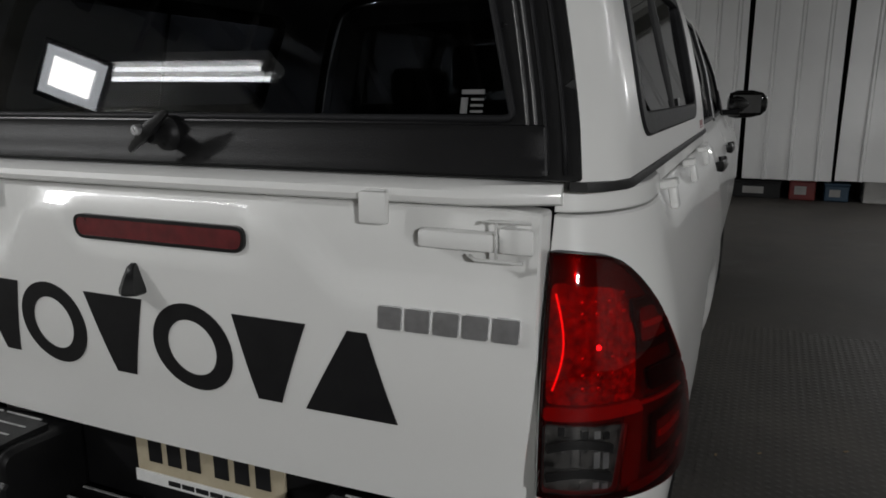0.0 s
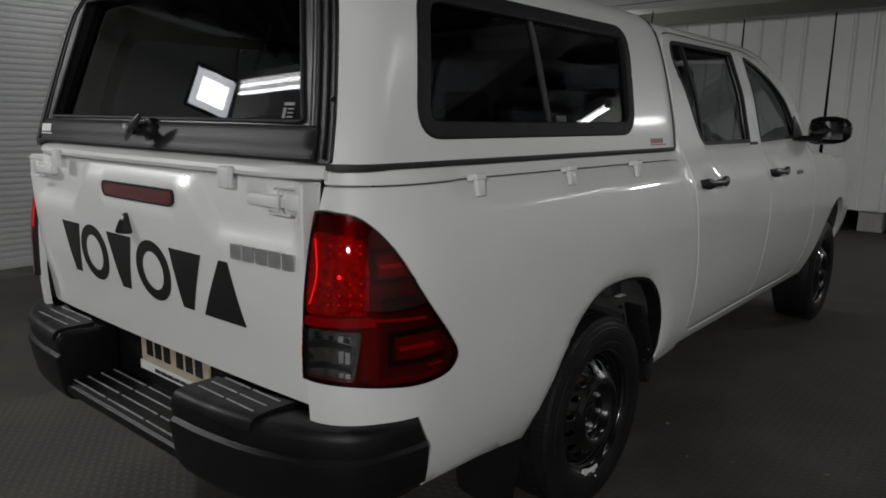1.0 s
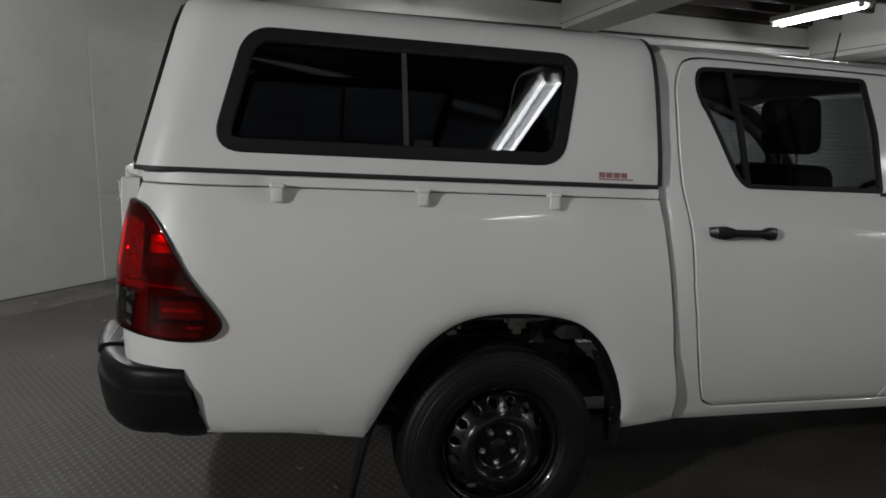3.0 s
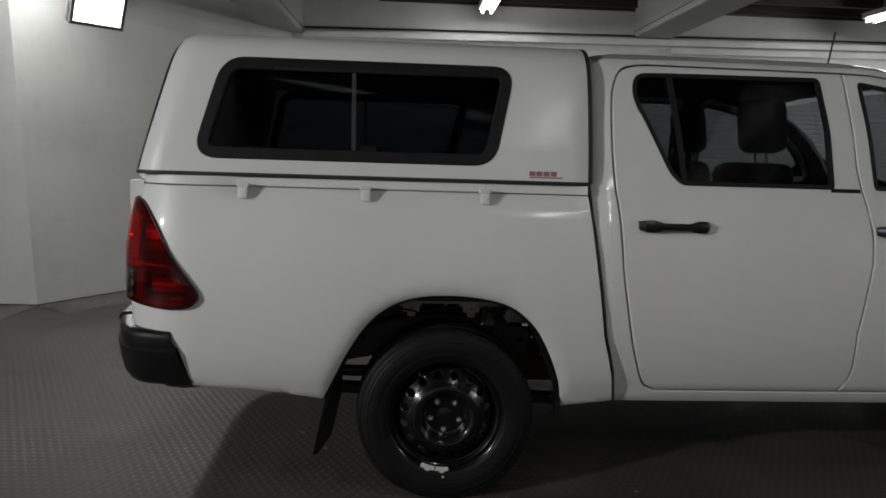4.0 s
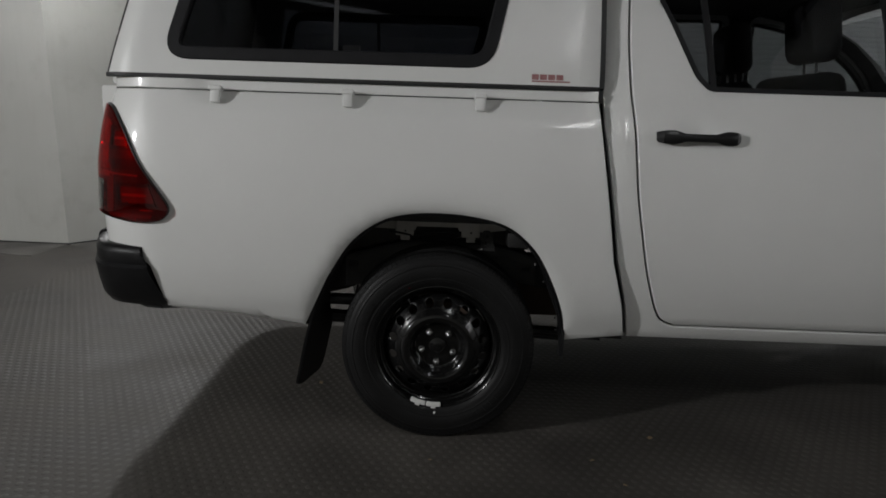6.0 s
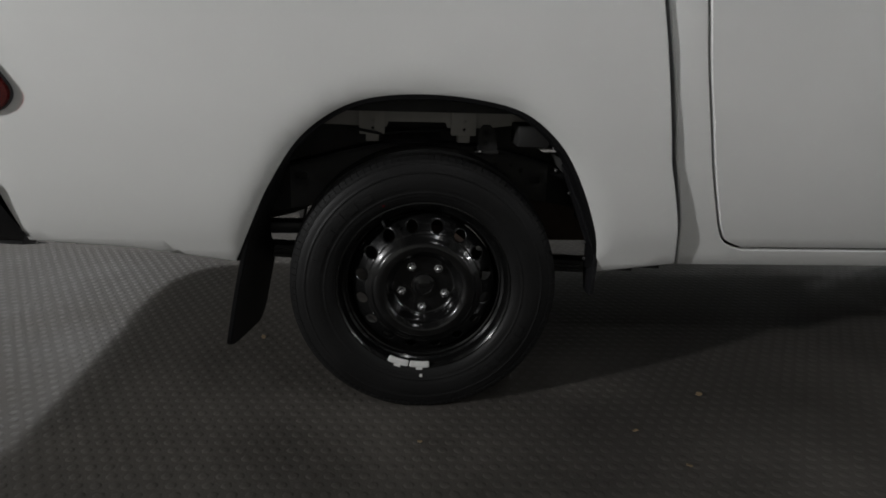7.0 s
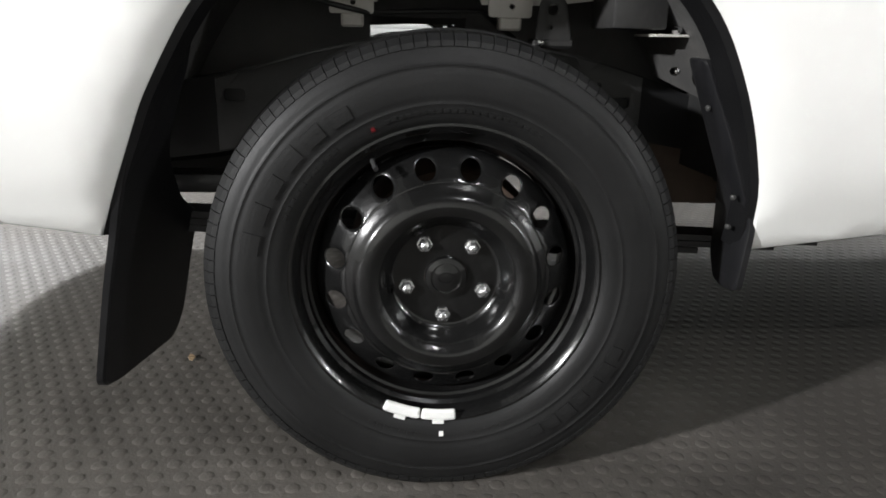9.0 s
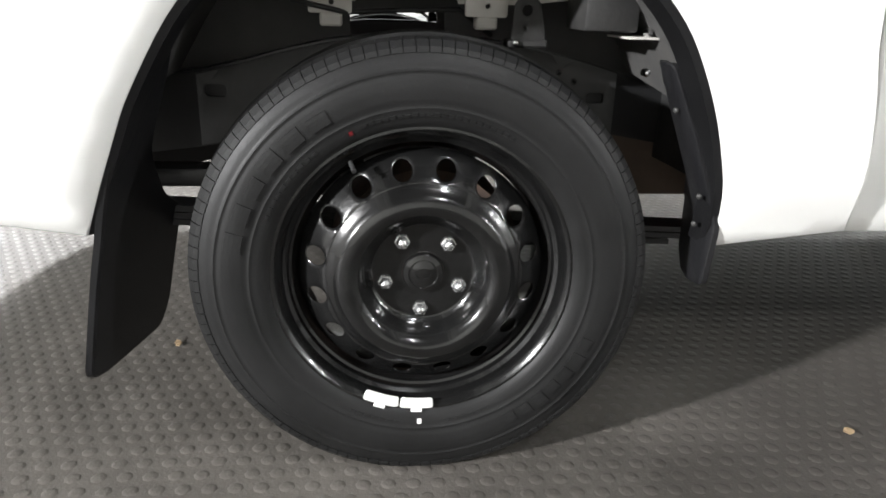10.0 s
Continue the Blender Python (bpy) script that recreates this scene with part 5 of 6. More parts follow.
def s_of_z(z):
    return float(np.interp(z, [q[0] for q in CAN_HALF], ARC_S))


def can_rear(z):
    return -1.130 + 0.124 * (z - 1.222) / (1.70 - 1.222)


def canopy(y, s, d):
    z, x = CAN_Z(s), CAN_X(s)
    back = can_rear(z)
    k = min(max((back + 0.085 - y) / 0.085, 0.0), 1.0)
    x *= 1 - 0.068 * k ** 2.5
    z -= 0.012 * k ** 2.5 * soft_step(1.6, 1.7, z)
    z += 0.018 * soft_step(1.60, 1.71, z)
    f = min(max((y - 0.43) / 0.05, 0.0), 1.0)
    x *= 1 - 0.012 * f * f
    # inward along the section's normal
    t = 0.004
    dx, dz = CAN_X(min(s + t, S_END)) - CAN_X(max(s - t, 0)), CAN_Z(min(s + t, S_END)) - CAN_Z(max(s - t, 0))
    n = math.hypot(dx, dz) or 1.0
    return (x - d * dz / n if s < S_END - 0.001 else 0.0, y, z + d * dx / n)


CWIN = rounded([(-0.925, 1.279), (-0.832, 1.624), (0.205, 1.624), (0.130, 1.279)], [0.085, 0.075, 0.075, 0.075], 7)
CWIN_S = [(y, s_of_z(z)) for y, z in CWIN]
can_outline = [(can_rear(CAN_Z(s)) , s) for s in [S_END * k / 24 for k in range(24, -1, -1)]] + [(0.480, 0.0), (0.480, S_END)]


def can_half():
    return sheet(can_outline, [CWIN_S], 0.035, canopy, 0.012, 0.0)


bm = can_half()
me = mesh_of("tmp", mirrored(can_half()))
bm.from_mesh(me)
bmesh.ops.remove_doubles(bm, verts=bm.verts[:], dist=0.0005)
bmesh.ops.delete(bm, geom=[f for f in bm.faces if all(abs(v.co.x) < 0.001 for v in f.verts)], context="FACES")
bmesh.ops.recalc_face_normals(bm, faces=bm.faces[:])
canopy_shell = part("canopy", bm, GELCOAT, truck, "white fibreglass canopy with tinted windows", True)


def can_strip(outer, inner, lift, thick, step=0.02):
    return sheet(outer, [inner] if inner else [], step, lambda u, v, d: canopy(u, v, d - lift), thick, 0.003 if inner else 0.0, 0.004)


RUB = surface("window_rubber", (0.008, 0.008, 0.009), (0.013, 0.013, 0.0145), 0.6, 30)
RUB.node_tree.nodes["Principled BSDF"].inputs["Specular IOR Level"].default_value = 0.25
wo, wi = grown(CWIN_S, 0.006), grown(CWIN_S, -0.036)
for side in (1, -1):
    flip = (lambda b: mirrored(b)) if side < 0 else (lambda b: b)
    win = part("side_window", flip(sheet(grown(wi, 0.006), [], 0.08, lambda u, v, d: (0.7815 - 0.266 * (CAN_Z(v) - 1.29) - d, u, CAN_Z(v)), 0.004)), GLASS_CANOPY, canopy_shell, "dark tinted sliding window", True)
    part("window_rubber", flip(can_strip(wo, wi, 0.005, 0.026)), RUB, win, "black rubber surround", True)
    sb, st = s_of_z(1.300), s_of_z(1.600)
    part("mullion", flip(can_strip([(-0.376, sb), (-0.362, sb), (-0.366, st), (-0.380, st)], None, -0.004, 0.016)), TRIM_GREY, win)
    part("slider_catch", flip(can_strip([(-0.345, s_of_z(1.315)), (-0.29, s_of_z(1.315)), (-0.29, s_of_z(1.332)), (-0.345, s_of_z(1.332))], None, 0.002, 0.008)), BLACK_PLASTIC, win)


def base_seal(z0, z1, out):
    rings = []
    for y in [0.480] + [0.44 - 0.1 * k for k in range(15)] + [-1.02, -1.05, -1.075, -1.095, -1.11, -1.12, -1.127]:
        x, _, _ = canopy(y, 0.0, 0.0)
        rings.append([(x + o, y - (0.006 if y < -1.1 else 0), z) for o, z in ((-0.02, z0), (out, z0), (out + 0.002, (z0 + z1) / 2), (out, z1), (-0.02, z1))])
    return loft(rings)


both("base_seal", lambda: base_seal(1.2125, 1.226, 0.004), RUBBER, "", canopy_shell)
# upper third brake lamp and front seal
part("roof_lamp", box(-0.09, 0.09, -1.012, -0.985, 1.722, 1.742, 0.006), BRAKE_RED, canopy_shell, "small red lamp", True)


def gap_seal():
    rings = []
    for k in range(30):
        s = S_END * k / 29
        x, y, z = canopy(0.478, s, 0.0)
        xi, yi, zi = canopy(0.478, s, 0.035)
        rings.append([(x, 0.481, z), (x * 1.001, 0.496, z), (xi, 0.500, zi), (xi, 0.481, zi)])
    return loft(rings)


both("gap_seal", gap_seal, RUBBER, "black rubber seal against the cab", canopy_shell)


# rear hatch: black frame, glass, lower panel and twist handle
def hatch(x, w, d):
    """x across, w up the hatch from 0 to 1."""
    z = 1.226 + 0.478 * w
    return (x, can_rear(z) - 0.013 + d + 0.006 * (abs(x) / 0.7) ** 4, z)


def half_width(w):
    z = 1.226 + 0.478 * w
    return canopy(can_rear(z) + 0.001, s_of_z(z), 0.0)[0]


edge = [(half_width(w), w) for w in [k / 12 for k in range(13)]]
hatch_out = edge + [(-x - 0.018, w) for x, w in edge[::-1]]
hatch_out = rounded(hatch_out, 0.01, 2)
gl = [(half_width(0.17) - 0.092, 0.175), (half_width(0.92) - 0.080, 0.93)]
glass_poly = rounded([(-gl[0][0], gl[0][1]), (gl[0][0], gl[0][1]), (gl[1][0], gl[1][1]), (-gl[1][0], gl[1][1])], 0.02)
ALLOY = surface("dull_alloy_channel", (0.09, 0.09, 0.09), (0.14, 0.14, 0.14), 0.4, 30, metal=0.7)
hatch_ob = part("rear_hatch", sheet(hatch_out, [glass_poly], 0.03, hatch, 0.03, 0.004), SATIN_BLACK, canopy_shell, "black framed lift-up rear hatch", True)
part("hatch_glass", sheet(grown(glass_poly, 0.004), [], 0.06, lambda x, w, d: hatch(x, w, d + 0.014 + 0.013 * (w - 0.55) - 0.011 * x + 0.014 * (abs(x) / 0.7) ** 4), 0.004), GLASS_CANOPY, hatch_ob, "dark tinted rear glass", True)
bead = [hatch(x, w, -0.001) for x, w in glass_poly]
part("glazing_bead", tube(bead + bead[:2], 0.006, 8), RUB, hatch_ob, "black rubber bead round the glass", True)
lo = [(-half_width(0.0) + 0.045, 0.012), (half_width(0.0) - 0.045, 0.012), (half_width(0.15) - 0.045, 0.160), (-half_width(0.15) + 0.045, 0.160)]
part("lower_panel", sheet(rounded(lo, 0.01), [], 0.03, lambda x, w, d: hatch(x, w, d - 0.008 - 0.002 * math.cos(w * 120)), 0.012, 0.002), BLACK_PLASTIC, hatch_ob, "ribbed black lower panel", True)
for s in (1, -1):
    for off in (0.020, 0.046, 0.060, 0.072):
        pts = [(s * (half_width(w) - off), w) for w in [0.02 + 0.96 * k / 8 for k in range(9)]]
        part("channel_rib", tube([hatch(x, w, -0.002 if off < 0.05 else 0.001) for x, w in pts], 0.0035, 6), RUB if off < 0.05 else ALLOY, hatch_ob, "", True)
hx, hy, hz = hatch(0.026, 0.113, -0.008)
part("handle_boss", turned(lathe([(0.0001, 0.046), (0.013, 0.046), (0.015, 0.040), (0.016, 0.022), (0.021, 0.012), (0.030, 0.007), (0.032, 0.0), (0.032, -0.012)], 24), pose(hx, hy, hz, 0, 0, -90)), BLACK_PLASTIC, hatch_ob, "", True)
bar = loft([[(x, y + 0.004 * (x / 0.064) ** 2, z) for y, z in ((-0.6 * h, -h), (0.6 * h, -h), (0.8 * h, 0), (0.6 * h, h), (-0.6 * h, h), (-0.8 * h, 0))] for x, h in ((-0.056, 0.003), (-0.053, 0.005), (-0.03, 0.007), (-0.014, 0.010), (0.014, 0.010), (0.03, 0.007), (0.053, 0.005), (0.056, 0.003))])
part("twist_handle", turned(bar, pose(hx, hy - 0.050, hz + 0.006, 0, -37, 0)), SATIN_BLACK, hatch_ob, "black twist handle", True)
part("lock", turned(lathe([(0.0001, 0.003), (0.003, 0.003), (0.0035, 0.006), (0.008, 0.006), (0.0095, 0.002), (0.0095, -0.006)], 16), pose(hx - 0.012, hy - 0.058, hz + 0.009, 0, 0, -90)), BADGE, hatch_ob, "bright key lock", True)


def print_bars(place, spec, mat, parent, name="print_bar"):
    for a, b, c, e in spec:
        part(name, sheet([(a, c), (b, c), (b, e), (a, e)], [], 0.05, place, 0.002), mat, parent)


print_bars(lambda u, v, d: canopy(u, s_of_z(v), d - 0.0012), [(0.262 + 0.026 * k, 0.284 + 0.026 * k, 1.243, 1.260) for k in range(4)] + [(0.262, 0.384, 1.236, 1.2405)], STICKER_PINK, canopy_shell)
print_bars(lambda u, v, d: hatch(u, v, d - 0.0115), [(-0.690 + 0.026 * k, -0.668 + 0.026 * k, 0.075, 0.125) for k in range(3)] + [(-0.690, -0.600, 0.058, 0.066)], WHITE_PLASTIC, hatch_ob)
print_bars(lambda u, v, d: hatch(u, v, d + 0.0115 + 0.013 * (v - 0.55) - 0.011 * u + 0.014 * (abs(u) / 0.7) ** 4), [(0.556, 0.590, 0.248, 0.262), (0.556, 0.566, 0.190, 0.238), (0.571, 0.590, 0.229, 0.236), (0.571, 0.590, 0.211, 0.218), (0.571, 0.590, 0.193, 0.200)], STICKER_GREY, hatch_ob)

# ---- cab ----
RD_REAR = spline([(0.74, 1.666), (0.668, 1.660), (0.616, 1.634), (0.587, 1.556), (0.580, 1.42), (0.586, 1.29), (0.596, 1.16), (0.606, 1.02), (0.620, 0.89), (0.640, 0.78), (0.668, 0.655), (0.697, 0.565), (0.722, 0.503), (0.750, 0.464), (0.795, 0.446)], 4)
DOOR_SPLIT = [(1.480, 0.446), (1.502, 0.500), (1.500, 0.560), (1.487, 0.690), (1.500, 0.83), (1.515, 0.951), (1.513, 1.052), (1.503, 1.199), (1.482, 1.30), (1.455, 1.662)]
B_LINE = [(a + 0.032, b) for a, b in DOOR_SPLIT]
rear_door_out = RD_REAR + B_LINE
rear_win = rounded([(0.660, 1.548), (0.672, 1.632), (0.80, 1.636), (1.390, 1.640), (1.410, 1.450), (1.422, 1.228), (0.838, 1.228), (0.796, 1.270)], [0.05, 0.06, 0.01, 0.02, 0.02, 0.015, 0.02, 0.02], 4)
FRONT_TOP = [(1.60, 1.658), (1.76, 1.636), (1.92, 1.588), (2.06, 1.520), (2.18, 1.430), (2.29, 1.318), (2.372, 1.205)]
FD_FRONT = [(2.392, 1.10), (2.40, 0.90), (2.395, 0.70), (2.380, 0.55), (2.350, 0.470), (2.30, 0.446)]
front_door_out = [(a + 0.006, b) for a, b in B_LINE] + FRONT_TOP + FD_FRONT
front_win = rounded([(1.585, 1.228), (1.545, 1.632), (1.70, 1.606), (1.90, 1.545), (2.06, 1.462), (2.17, 1.368), (2.235, 1.262), (2.24, 1.240)], [0.015, 0.02, 0.05, 0.06, 0.06, 0.05, 0.02, 0.02], 4)
door_hole = grown(RD_REAR + [(1.512, 0.446), (2.30, 0.446)] + FD_FRONT[::-1] + FRONT_TOP[::-1] + [(1.487, 1.662)], 0.007)
F_ARCH = [(WB + 0.43 * math.cos(a), 0.395 + 0.445 * math.sin(a)) for a in [math.pi * k / 20 for k in range(20, -1, -1)]]
shell_out = [(0.642, 0.392), (2.62, 0.392)] + [(y, z) for y, z in F_ARCH if z > 0.40] + [(3.62, 0.45), (3.86, 0.50), (3.90, 0.70), (3.80, 0.95), (3.30, 1.085), (2.70, 1.135), (2.46, 1.165), (2.39, 1.275), (2.245, 1.445), (2.10, 1.545), (1.95, 1.620), (1.78, 1.668), (1.58, 1.690), (0.90, 1.694), (0.56, 1.690), (0.506, 1.664), (0.500, 1.20), (0.503, 1.10), (0.521, 0.976), (0.570, 0.671), (0.614, 0.52)]
both("cab_side", lambda: sheet(shell_out, [door_hole], 0.035, cab_side, 0.03, 0.003), PAINT, "white cab body side")
# jambs coloured black so that the door gaps look deep in shade
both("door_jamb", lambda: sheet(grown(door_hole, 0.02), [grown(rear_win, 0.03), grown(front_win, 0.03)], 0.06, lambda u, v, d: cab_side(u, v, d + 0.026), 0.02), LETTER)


def door_handle(y):
    rings = []
    for k in range(17):
        t = k / 16
        fat = 0.007 + 0.010 * soft_step(0.35, 0.62, abs(2 * t - 1)) * (1 - 0.75 * soft_step(0.80, 1.0, abs(2 * t - 1)))
        out = 0.024 + 0.012 * math.sin(math.pi * t) - 0.020 * soft_step(0.85, 1.0, abs(2 * t - 1))
        yy, z = y - 0.132 + 0.264 * t, 1.078
        x = CAB_PROF(z) + out - 0.008
        rings.append([(x + 0.010 * math.cos(a) if math.cos(a) > 0 else x + 0.016 * math.cos(a), yy, z + (fat + 0.006) * math.sin(a)) for a in [2 * math.pi * j / 10 for j in range(10)]])
    return loft(rings)


def pane(poly, mat, parent, side, name="window_glass", label=""):
    bm = sheet(grown(poly, 0.012), [], 0.06, lambda u, v, d: (0.754 - 0.29 * (v - 1.22) - d, u, v), 0.004)
    return part(name, mirrored(bm) if side < 0 else bm, mat, parent, label, True)


def seal(poly, parent, side, w=0.012):
    bm = sheet(grown(poly, 0.004), [grown(poly, -w)], 0.03, lambda u, v, d: cab_side(u, v, d - 0.002), 0.016)
    return part("window_seal", mirrored(bm) if side < 0 else bm, RUB, parent, "black window seal", True)


for side in (1, -1):
    flip = (lambda b: mirrored(b)) if side < 0 else (lambda b: b)
    rd = part("rear_door", flip(sheet(rear_door_out, [rear_win], 0.03, cab_side, 0.022, 0.003)), PAINT, truck, "white rear cab door, shut", True)
    fd = part("front_door", flip(sheet(front_door_out, [front_win], 0.03, cab_side, 0.022, 0.003)), PAINT, truck, "white front cab door, shut", True)
    pane(rear_win, GLASS_REAR, rd, side, label="dark privacy glass")
    seal(rear_win, rd, side)
    part("quarter_bar", flip(sheet([(0.842, 1.232), (0.862, 1.232), (0.815, 1.636), (0.795, 1.636)], [], 0.04, lambda u, v, d: cab_side(u, v, d + 0.002), 0.012)), RUB, rd, "", True)
    pane(front_win, GLASS_FRONT, fd, side, label="clear door glass")
    seal(front_win, fd, side)
    part("belt_strip", flip(sheet([(1.41, 1.214), (1.523, 1.214), (1.523, 1.228), (1.41, 1.228)], [], 0.04, lambda u, v, d: cab_side(u, v, d - 0.003), 0.008)), RUB, rd)
    part("door_handle", flip(door_handle(0.794)), SATIN_BLACK, rd, "black door handle", True)
    part("door_handle", flip(door_handle(1.692)), SATIN_BLACK, fd, "black door handle", True)
    part("mirror_sail", flip(sheet(rounded([(2.13, 1.222), (2.36, 1.215), (2.30, 1.30), (2.22, 1.36)], 0.01), [], 0.03, lambda u, v, d: cab_side(u, v, d - 0.006), 0.012)), SATIN_BLACK, fd, "", True)
    arm = loft([[(x, 2.29 + 0.035 * math.cos(a) + (x - 0.76) * 0.3, 1.232 + 0.018 * math.sin(a)) for a in [2 * math.pi * j / 10 for j in range(10)]] for x in (0.755, 0.80, 0.86)])
    part("mirror_arm", flip(arm), SATIN_BLACK, fd, "", True)
    shell = loft([[(x, 2.395 + dy + ry * math.cos(a) * (1.0 if math.cos(a) > 0 else 0.55), zc + rz * (abs(math.sin(a)) ** 0.7) * (1 if math.sin(a) > 0 else -1)) for a in [2 * math.pi * j / 16 for j in range(16)]]
                  for x, dy, ry, zc, rz in ((0.790, -0.02, 0.03, 1.270, 0.045), (0.800, -0.02, 0.06, 1.273, 0.068), (0.84, -0.01, 0.085, 1.277, 0.080), (0.92, 0.0, 0.090, 1.280, 0.078), (0.975, 0.0, 0.075, 1.280, 0.064), (0.998, 0.0, 0.045, 1.280, 0.040), (1.004, 0.0, 0.015, 1.280, 0.015))])
    mir = part("wing_mirror", flip(shell), RIM, fd, "gloss black wing mirror", True)
    part("mirror_glass", flip(box(0.820, 0.970, 2.345, 2.349, 1.230, 1.330, 0.0)), MIRROR, mir, "mirror glass")
# fender print, plain bars
for k in range(4):
    print_bars(lambda u, v, d: cab_side(u, v, d - 0.0012), [(2.02 + 0.032 * k, 2.045 + 0.032 * k, 1.045, 1.066)], STICKER_GREY, truck)

# roof, glass ends, bonnet and nose
ROOF_Z = curve([(0.503, 1.664), (0.56, 1.690), (0.90, 1.694), (1.58, 1.690), (1.78, 1.668), (1.95, 1.620)])


def roof_point(y, t):
    """t: -1 to 1 across."""
    z = ROOF_Z(y)
    x = CAB_PROF(min(z, 1.695))
    crown = 0.052 * (1 - 0.25 * soft_step(1.5, 1.95, y)) * soft_step(0.47, 0.62, y)
    return (x * t, y, z + crown * (1 - abs(t) ** 4.5))


ys = [0.503, 0.515, 0.54, 0.58, 0.65, 0.75] + [0.85 + 0.1 * k for k in range(10)] + [1.83, 1.90, 1.95]
ts = [-1 + 2 * k / 32 for k in range(33)]
part("cab_roof", loft([[roof_point(y, t) for t in ts] for y in ys], False, False), PAINT, truck, "white cab roof", True)


def front_point(y, zr, t, crown):
    x = CAB_PROF(min(zr, 1.695))
    return (x * t * 0.985, y + 0.10 * (1 - t * t), zr + crown * (1 - t * t))


scr = [(1.945, 1.622), (2.10, 1.545), (2.245, 1.445), (2.39, 1.275), (2.46, 1.165)]
part("windscreen", loft([[front_point(y, z, t, 0.03 * (1 - k / 5)) for t in ts] for k, (y, z) in enumerate(scr)], False, False), GLASS_FRONT, truck, "clear windscreen", True)
bon = [(2.45, 1.165, 0.04), (2.70, 1.135, 0.045), (3.30, 1.085, 0.05), (3.70, 0.995, 0.06), (3.88, 0.88, 0.05), (3.93, 0.70, 0.0), (3.90, 0.45, 0.0)]
part("bonnet", loft([[((CAB_PROF(min(z, 1.16)) - 0.10 * soft_step(2.6, 4.05, y) ** 2) * t * 0.99, y + (0.12 * (1 - t * t) if y > 3.6 else 0.0), z + c * (1 - abs(t) ** 3)) for t in ts] for y, z, c in bon], False, False), PAINT, truck, "white bonnet and nose", True)
back_out = rounded([(-0.76, 1.10), (0.76, 1.10), (0.60, 1.69), (-0.60, 1.69)], 0.03)
back_win = rounded([(-0.62, 1.26), (0.62, 1.26), (0.54, 1.62), (-0.54, 1.62)], 0.05)
cab_back = part("cab_back", sheet(back_out, [back_win], 0.08, lambda u, v, d: (u, 0.508 + d, v), 0.03), PAINT, truck, "white rear wall of the cab")
part("cab_back_lower", box(-0.76, 0.76, 0.508, 0.53, 0.42, 1.10), UNDER, truck)
part("rear_cab_glass", sheet(grown(back_win, 0.01), [], 0.1, lambda u, v, d: (u, 0.520 + d, v), 0.004), GLASS_REAR, cab_back, "tinted cab rear window")
part("cab_floor", box(-0.74, 0.74, 0.53, 2.5, 0.40, 0.46), TRIM_GREY, truck)
part("dashboard", box(-0.68, 0.68, 2.02, 2.42, 0.75, 1.16, 0.06, 3), TRIM_GREY, truck, "dark dashboard", True)
part("firewall", box(-0.72, 0.72, 2.42, 2.48, 0.42, 1.13), TRIM_GREY, truck)
part("headlining", box(-0.58, 0.58, 0.56, 1.85, 1.655, 1.675, 0.008), TRIM_GREY, truck)
part("aerial", tube([(0.05, 1.80, 1.72), (0.05, 1.83, 1.93)], 0.004, 8), RUBBER, truck, "short black roof aerial", True)
wheel_ring = tube([(0.37 + 0.18 * math.cos(a), 1.93 - 0.09 * math.sin(a), 1.10 + 0.155 * math.sin(a)) for a in [2 * math.pi * k / 32 for k in range(33)]], 0.015, 8)
sw = part("steering_wheel", wheel_ring, SATIN_BLACK, truck, "black steering wheel", True)
part("steering_hub", tube([(0.37, 1.94, 1.10), (0.37, 2.10, 1.03)], 0.05, 12), SATIN_BLACK, sw, "", True)


def seat(x, y, wide, zc, name="front_seat"):
    s = part(name, box(x - wide, x + wide, y - 0.02, y + 0.46, 0.62, 0.78, 0.05, 3), SEAT, truck, "dark fabric seat", True)
    back = box(-wide, wide, -0.065, 0.065, 0.0, 0.60, 0.05, 3)
    part("backrest", turned(back, pose(x, y - 0.02, 0.72, 9 if name == "front_seat" else 14, 0, 0)), SEAT, s, "", True)
    return s


def headrest(s, x, y, z, w=0.135, h=0.20):
    part("headrest", turned(box(-w, w, -0.05, 0.05, -h / 2, h / 2, 0.045, 3), pose(x, y, z, 8, 0, 0)), SEAT, s, "", True)
    for dx in (-0.045, 0.045):
        part("headrest_post", tube([(x + dx, y + 0.005, z - h / 2 + 0.02), (x + dx, y + 0.02, z - h / 2 - 0.09)], 0.006, 8), STEEL, s, "", True)


for x in (0.36, -0.36):
    headrest(seat(x, 1.42, 0.25, 0), x, 1.345, 1.47, 0.14, 0.23)
rs = seat(0.0, 0.80, 0.66, 0, "rear_bench")
for x in (0.40, -0.40):
    headrest(rs, x, 0.735, 1.37, 0.13, 0.17)

# the body follows the truck's turn in the bay
for ob in truck.children_recursive:
    if ob.type == "MESH" and not ob.name.startswith(("rear_wheel", "front_wheel")) and (ob.parent is truck or not ob.parent.name.startswith(("rear_wheel", "front_wheel"))):
        for v in ob.data.vertices:
            x, y = v.co.x, v.co.y
            v.co.x, v.co.y = x - YAW_X * (y + 0.9), y + YAW_Y * (x - 0.85)

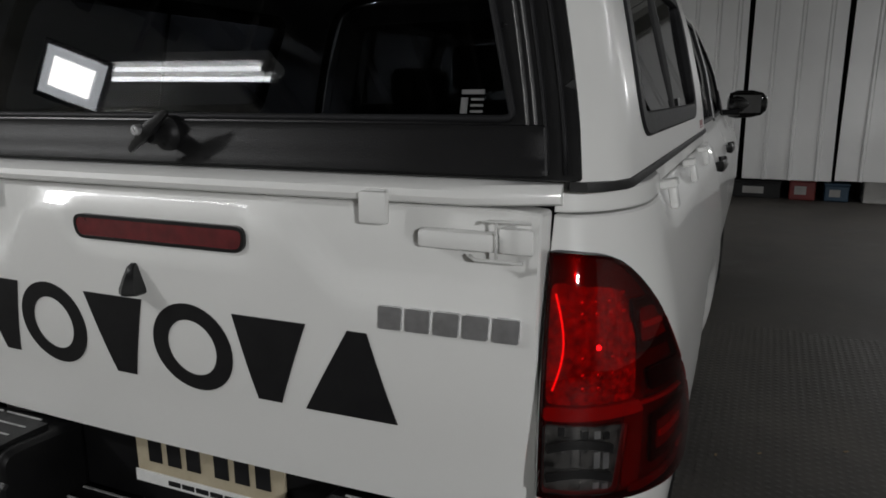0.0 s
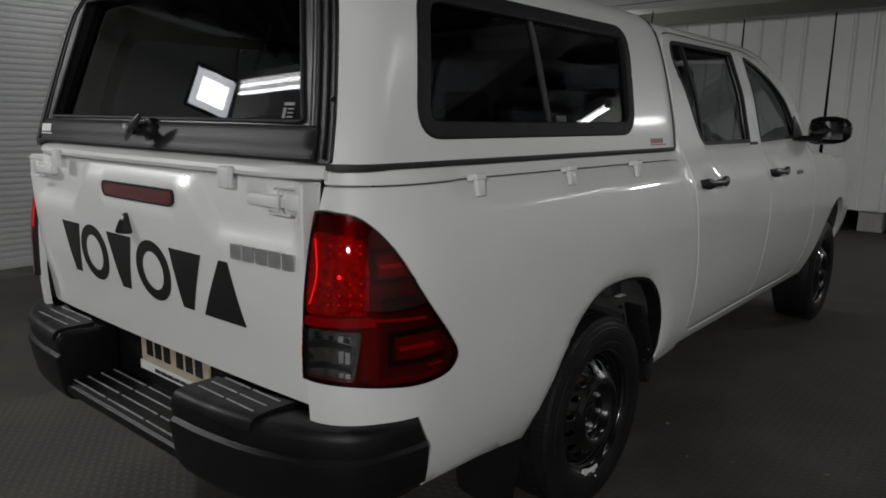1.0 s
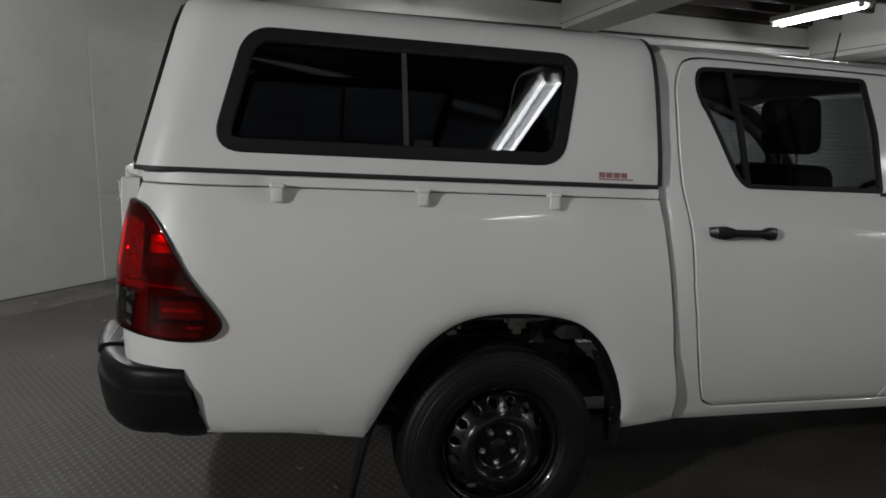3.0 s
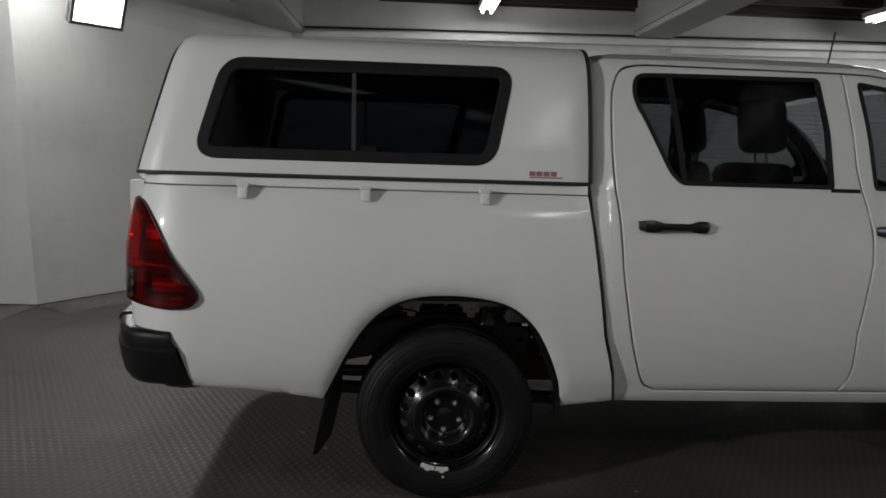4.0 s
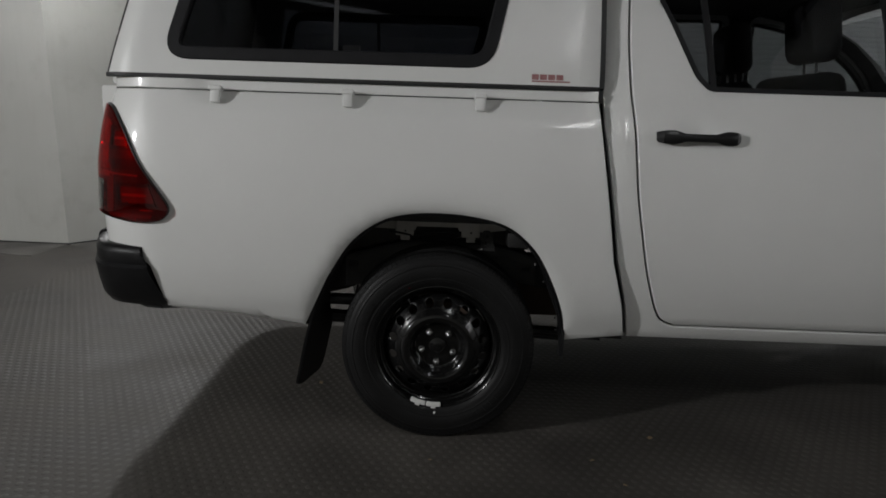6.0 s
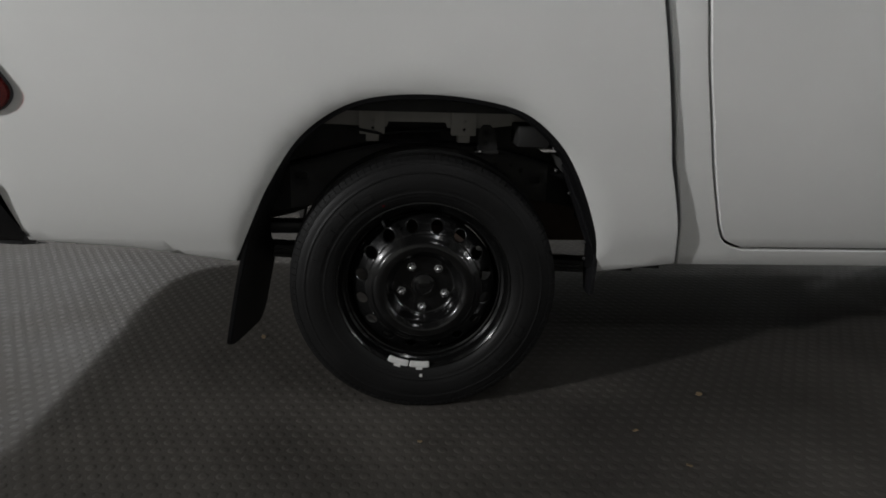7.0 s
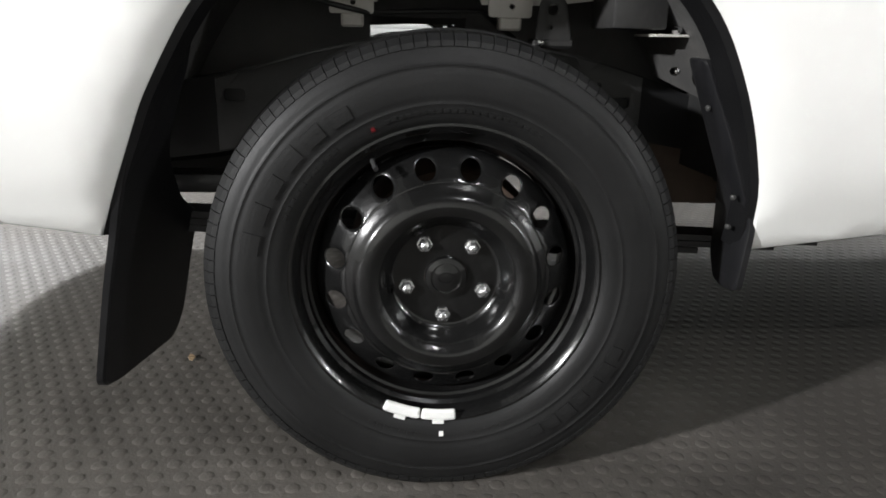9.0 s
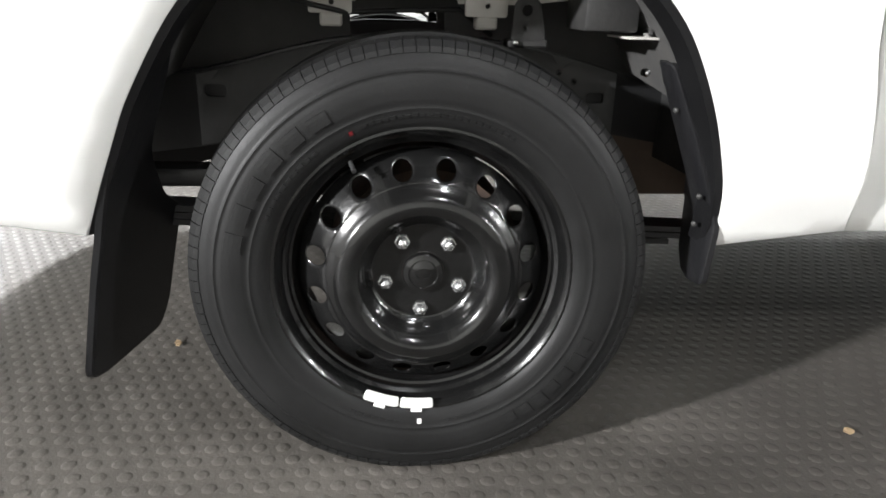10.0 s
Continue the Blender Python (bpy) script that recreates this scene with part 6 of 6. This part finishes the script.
# ---- the mat's studs and litter ----
def stud_field(x0, x1, y0, y1, n):
    """Round low studs in staggered rows, joined."""
    vs, fs = [], []
    row = 0
    x = x0
    while x < x1:
        y = y0 + (0.0195 if row % 2 else 0.0)
        while y < y1:
            b = len(vs)
            for r, z in ((0.0140, -0.0006), (0.0112, 0.0006), (0.0065, 0.0012)):
                vs.extend([(x + r * math.cos(2 * math.pi * k / n), y + r * math.sin(2 * math.pi * k / n), z) for k in range(n)])
            for q in (b, b + n):
                for k in range(n):
                    fs.append((q + k, q + (k + 1) % n, q + n + (k + 1) % n, q + n + k))
            fs.append(tuple(range(b + 2 * n, b + 3 * n)))
            y += 0.039
        x += 0.0335
        row += 1
    me = bpy.data.meshes.new("mat_studs")
    me.from_pydata(vs, [], fs)
    me.materials.append(MAT_STUD)
    me.polygons.foreach_set("use_smooth", [True] * len(me.polygons))
    return me


studs = new("mat_studs", stud_field(-1.6, 3.2, -2.6, 2.2, 8))
tagged(studs, "low round studs of the rubber mat", kind="stuff")
studs.parent = floor


def leaf(x, y, size, turn, k):
    rng = random.Random(k)
    n = 9
    ring = [(size * (0.5 + 0.25 * rng.random()) * math.cos(2 * math.pi * j / n) * 1.6, size * (0.5 + 0.3 * rng.random()) * math.sin(2 * math.pi * j / n)) for j in range(n)]
    bm = sheet(ring, [], size * 0.5, lambda u, v, d: (u, v, 0.006 + 8 * (u * u + v * v) * 0.05 + 0.002 * math.sin(u * 300) - d), 0.0012)
    ob = part("dry_leaf", bm, LEAF)
    ob.matrix_basis = pose(x, y, 0.0, 0, 0, turn)
    tagged(ob, "small dry brown leaf scrap on the mat", "leaf", "litter on the mat")


for k, (x, y, s, a) in enumerate(((0.34, -0.513, 0.012, 20), (0.168, -0.64, 0.014, 70), (0.71, 0.76, 0.012, 120), (1.05, 0.60, 0.009, 15), (0.95, -0.02, 0.008, 40), (1.25, -0.45, 0.008, 80), (-2.2, -1.9, 0.02, 30), (-2.6, -2.1, 0.018, 80), (-1.7, -1.6, 0.016, 10), (-1.4, -2.0, 0.014, 55), (-0.9, -1.6, 0.012, 25), (2.2, 1.4, 0.012, 95), (-3.2, -2.15, 0.016, 33), (-3.5, -1.98, 0.02, 71), (-2.75, -2.5, 0.022, 12), (-2.95, -2.32, 0.013, 140), (-3.9, -1.75, 0.018, 60), (-2.45, -2.65, 0.016, 100), (-3.35, -1.85, 0.012, 20), (-1.9, -2.3, 0.012, 66), (-1.3, -0.9, 0.011, 48), (1.9, 0.35, 0.010, 30), (1.35, 0.75, 0.009, 10), (0.9, 0.52, 0.008, 77))):
    leaf(x, y, s, a, k)
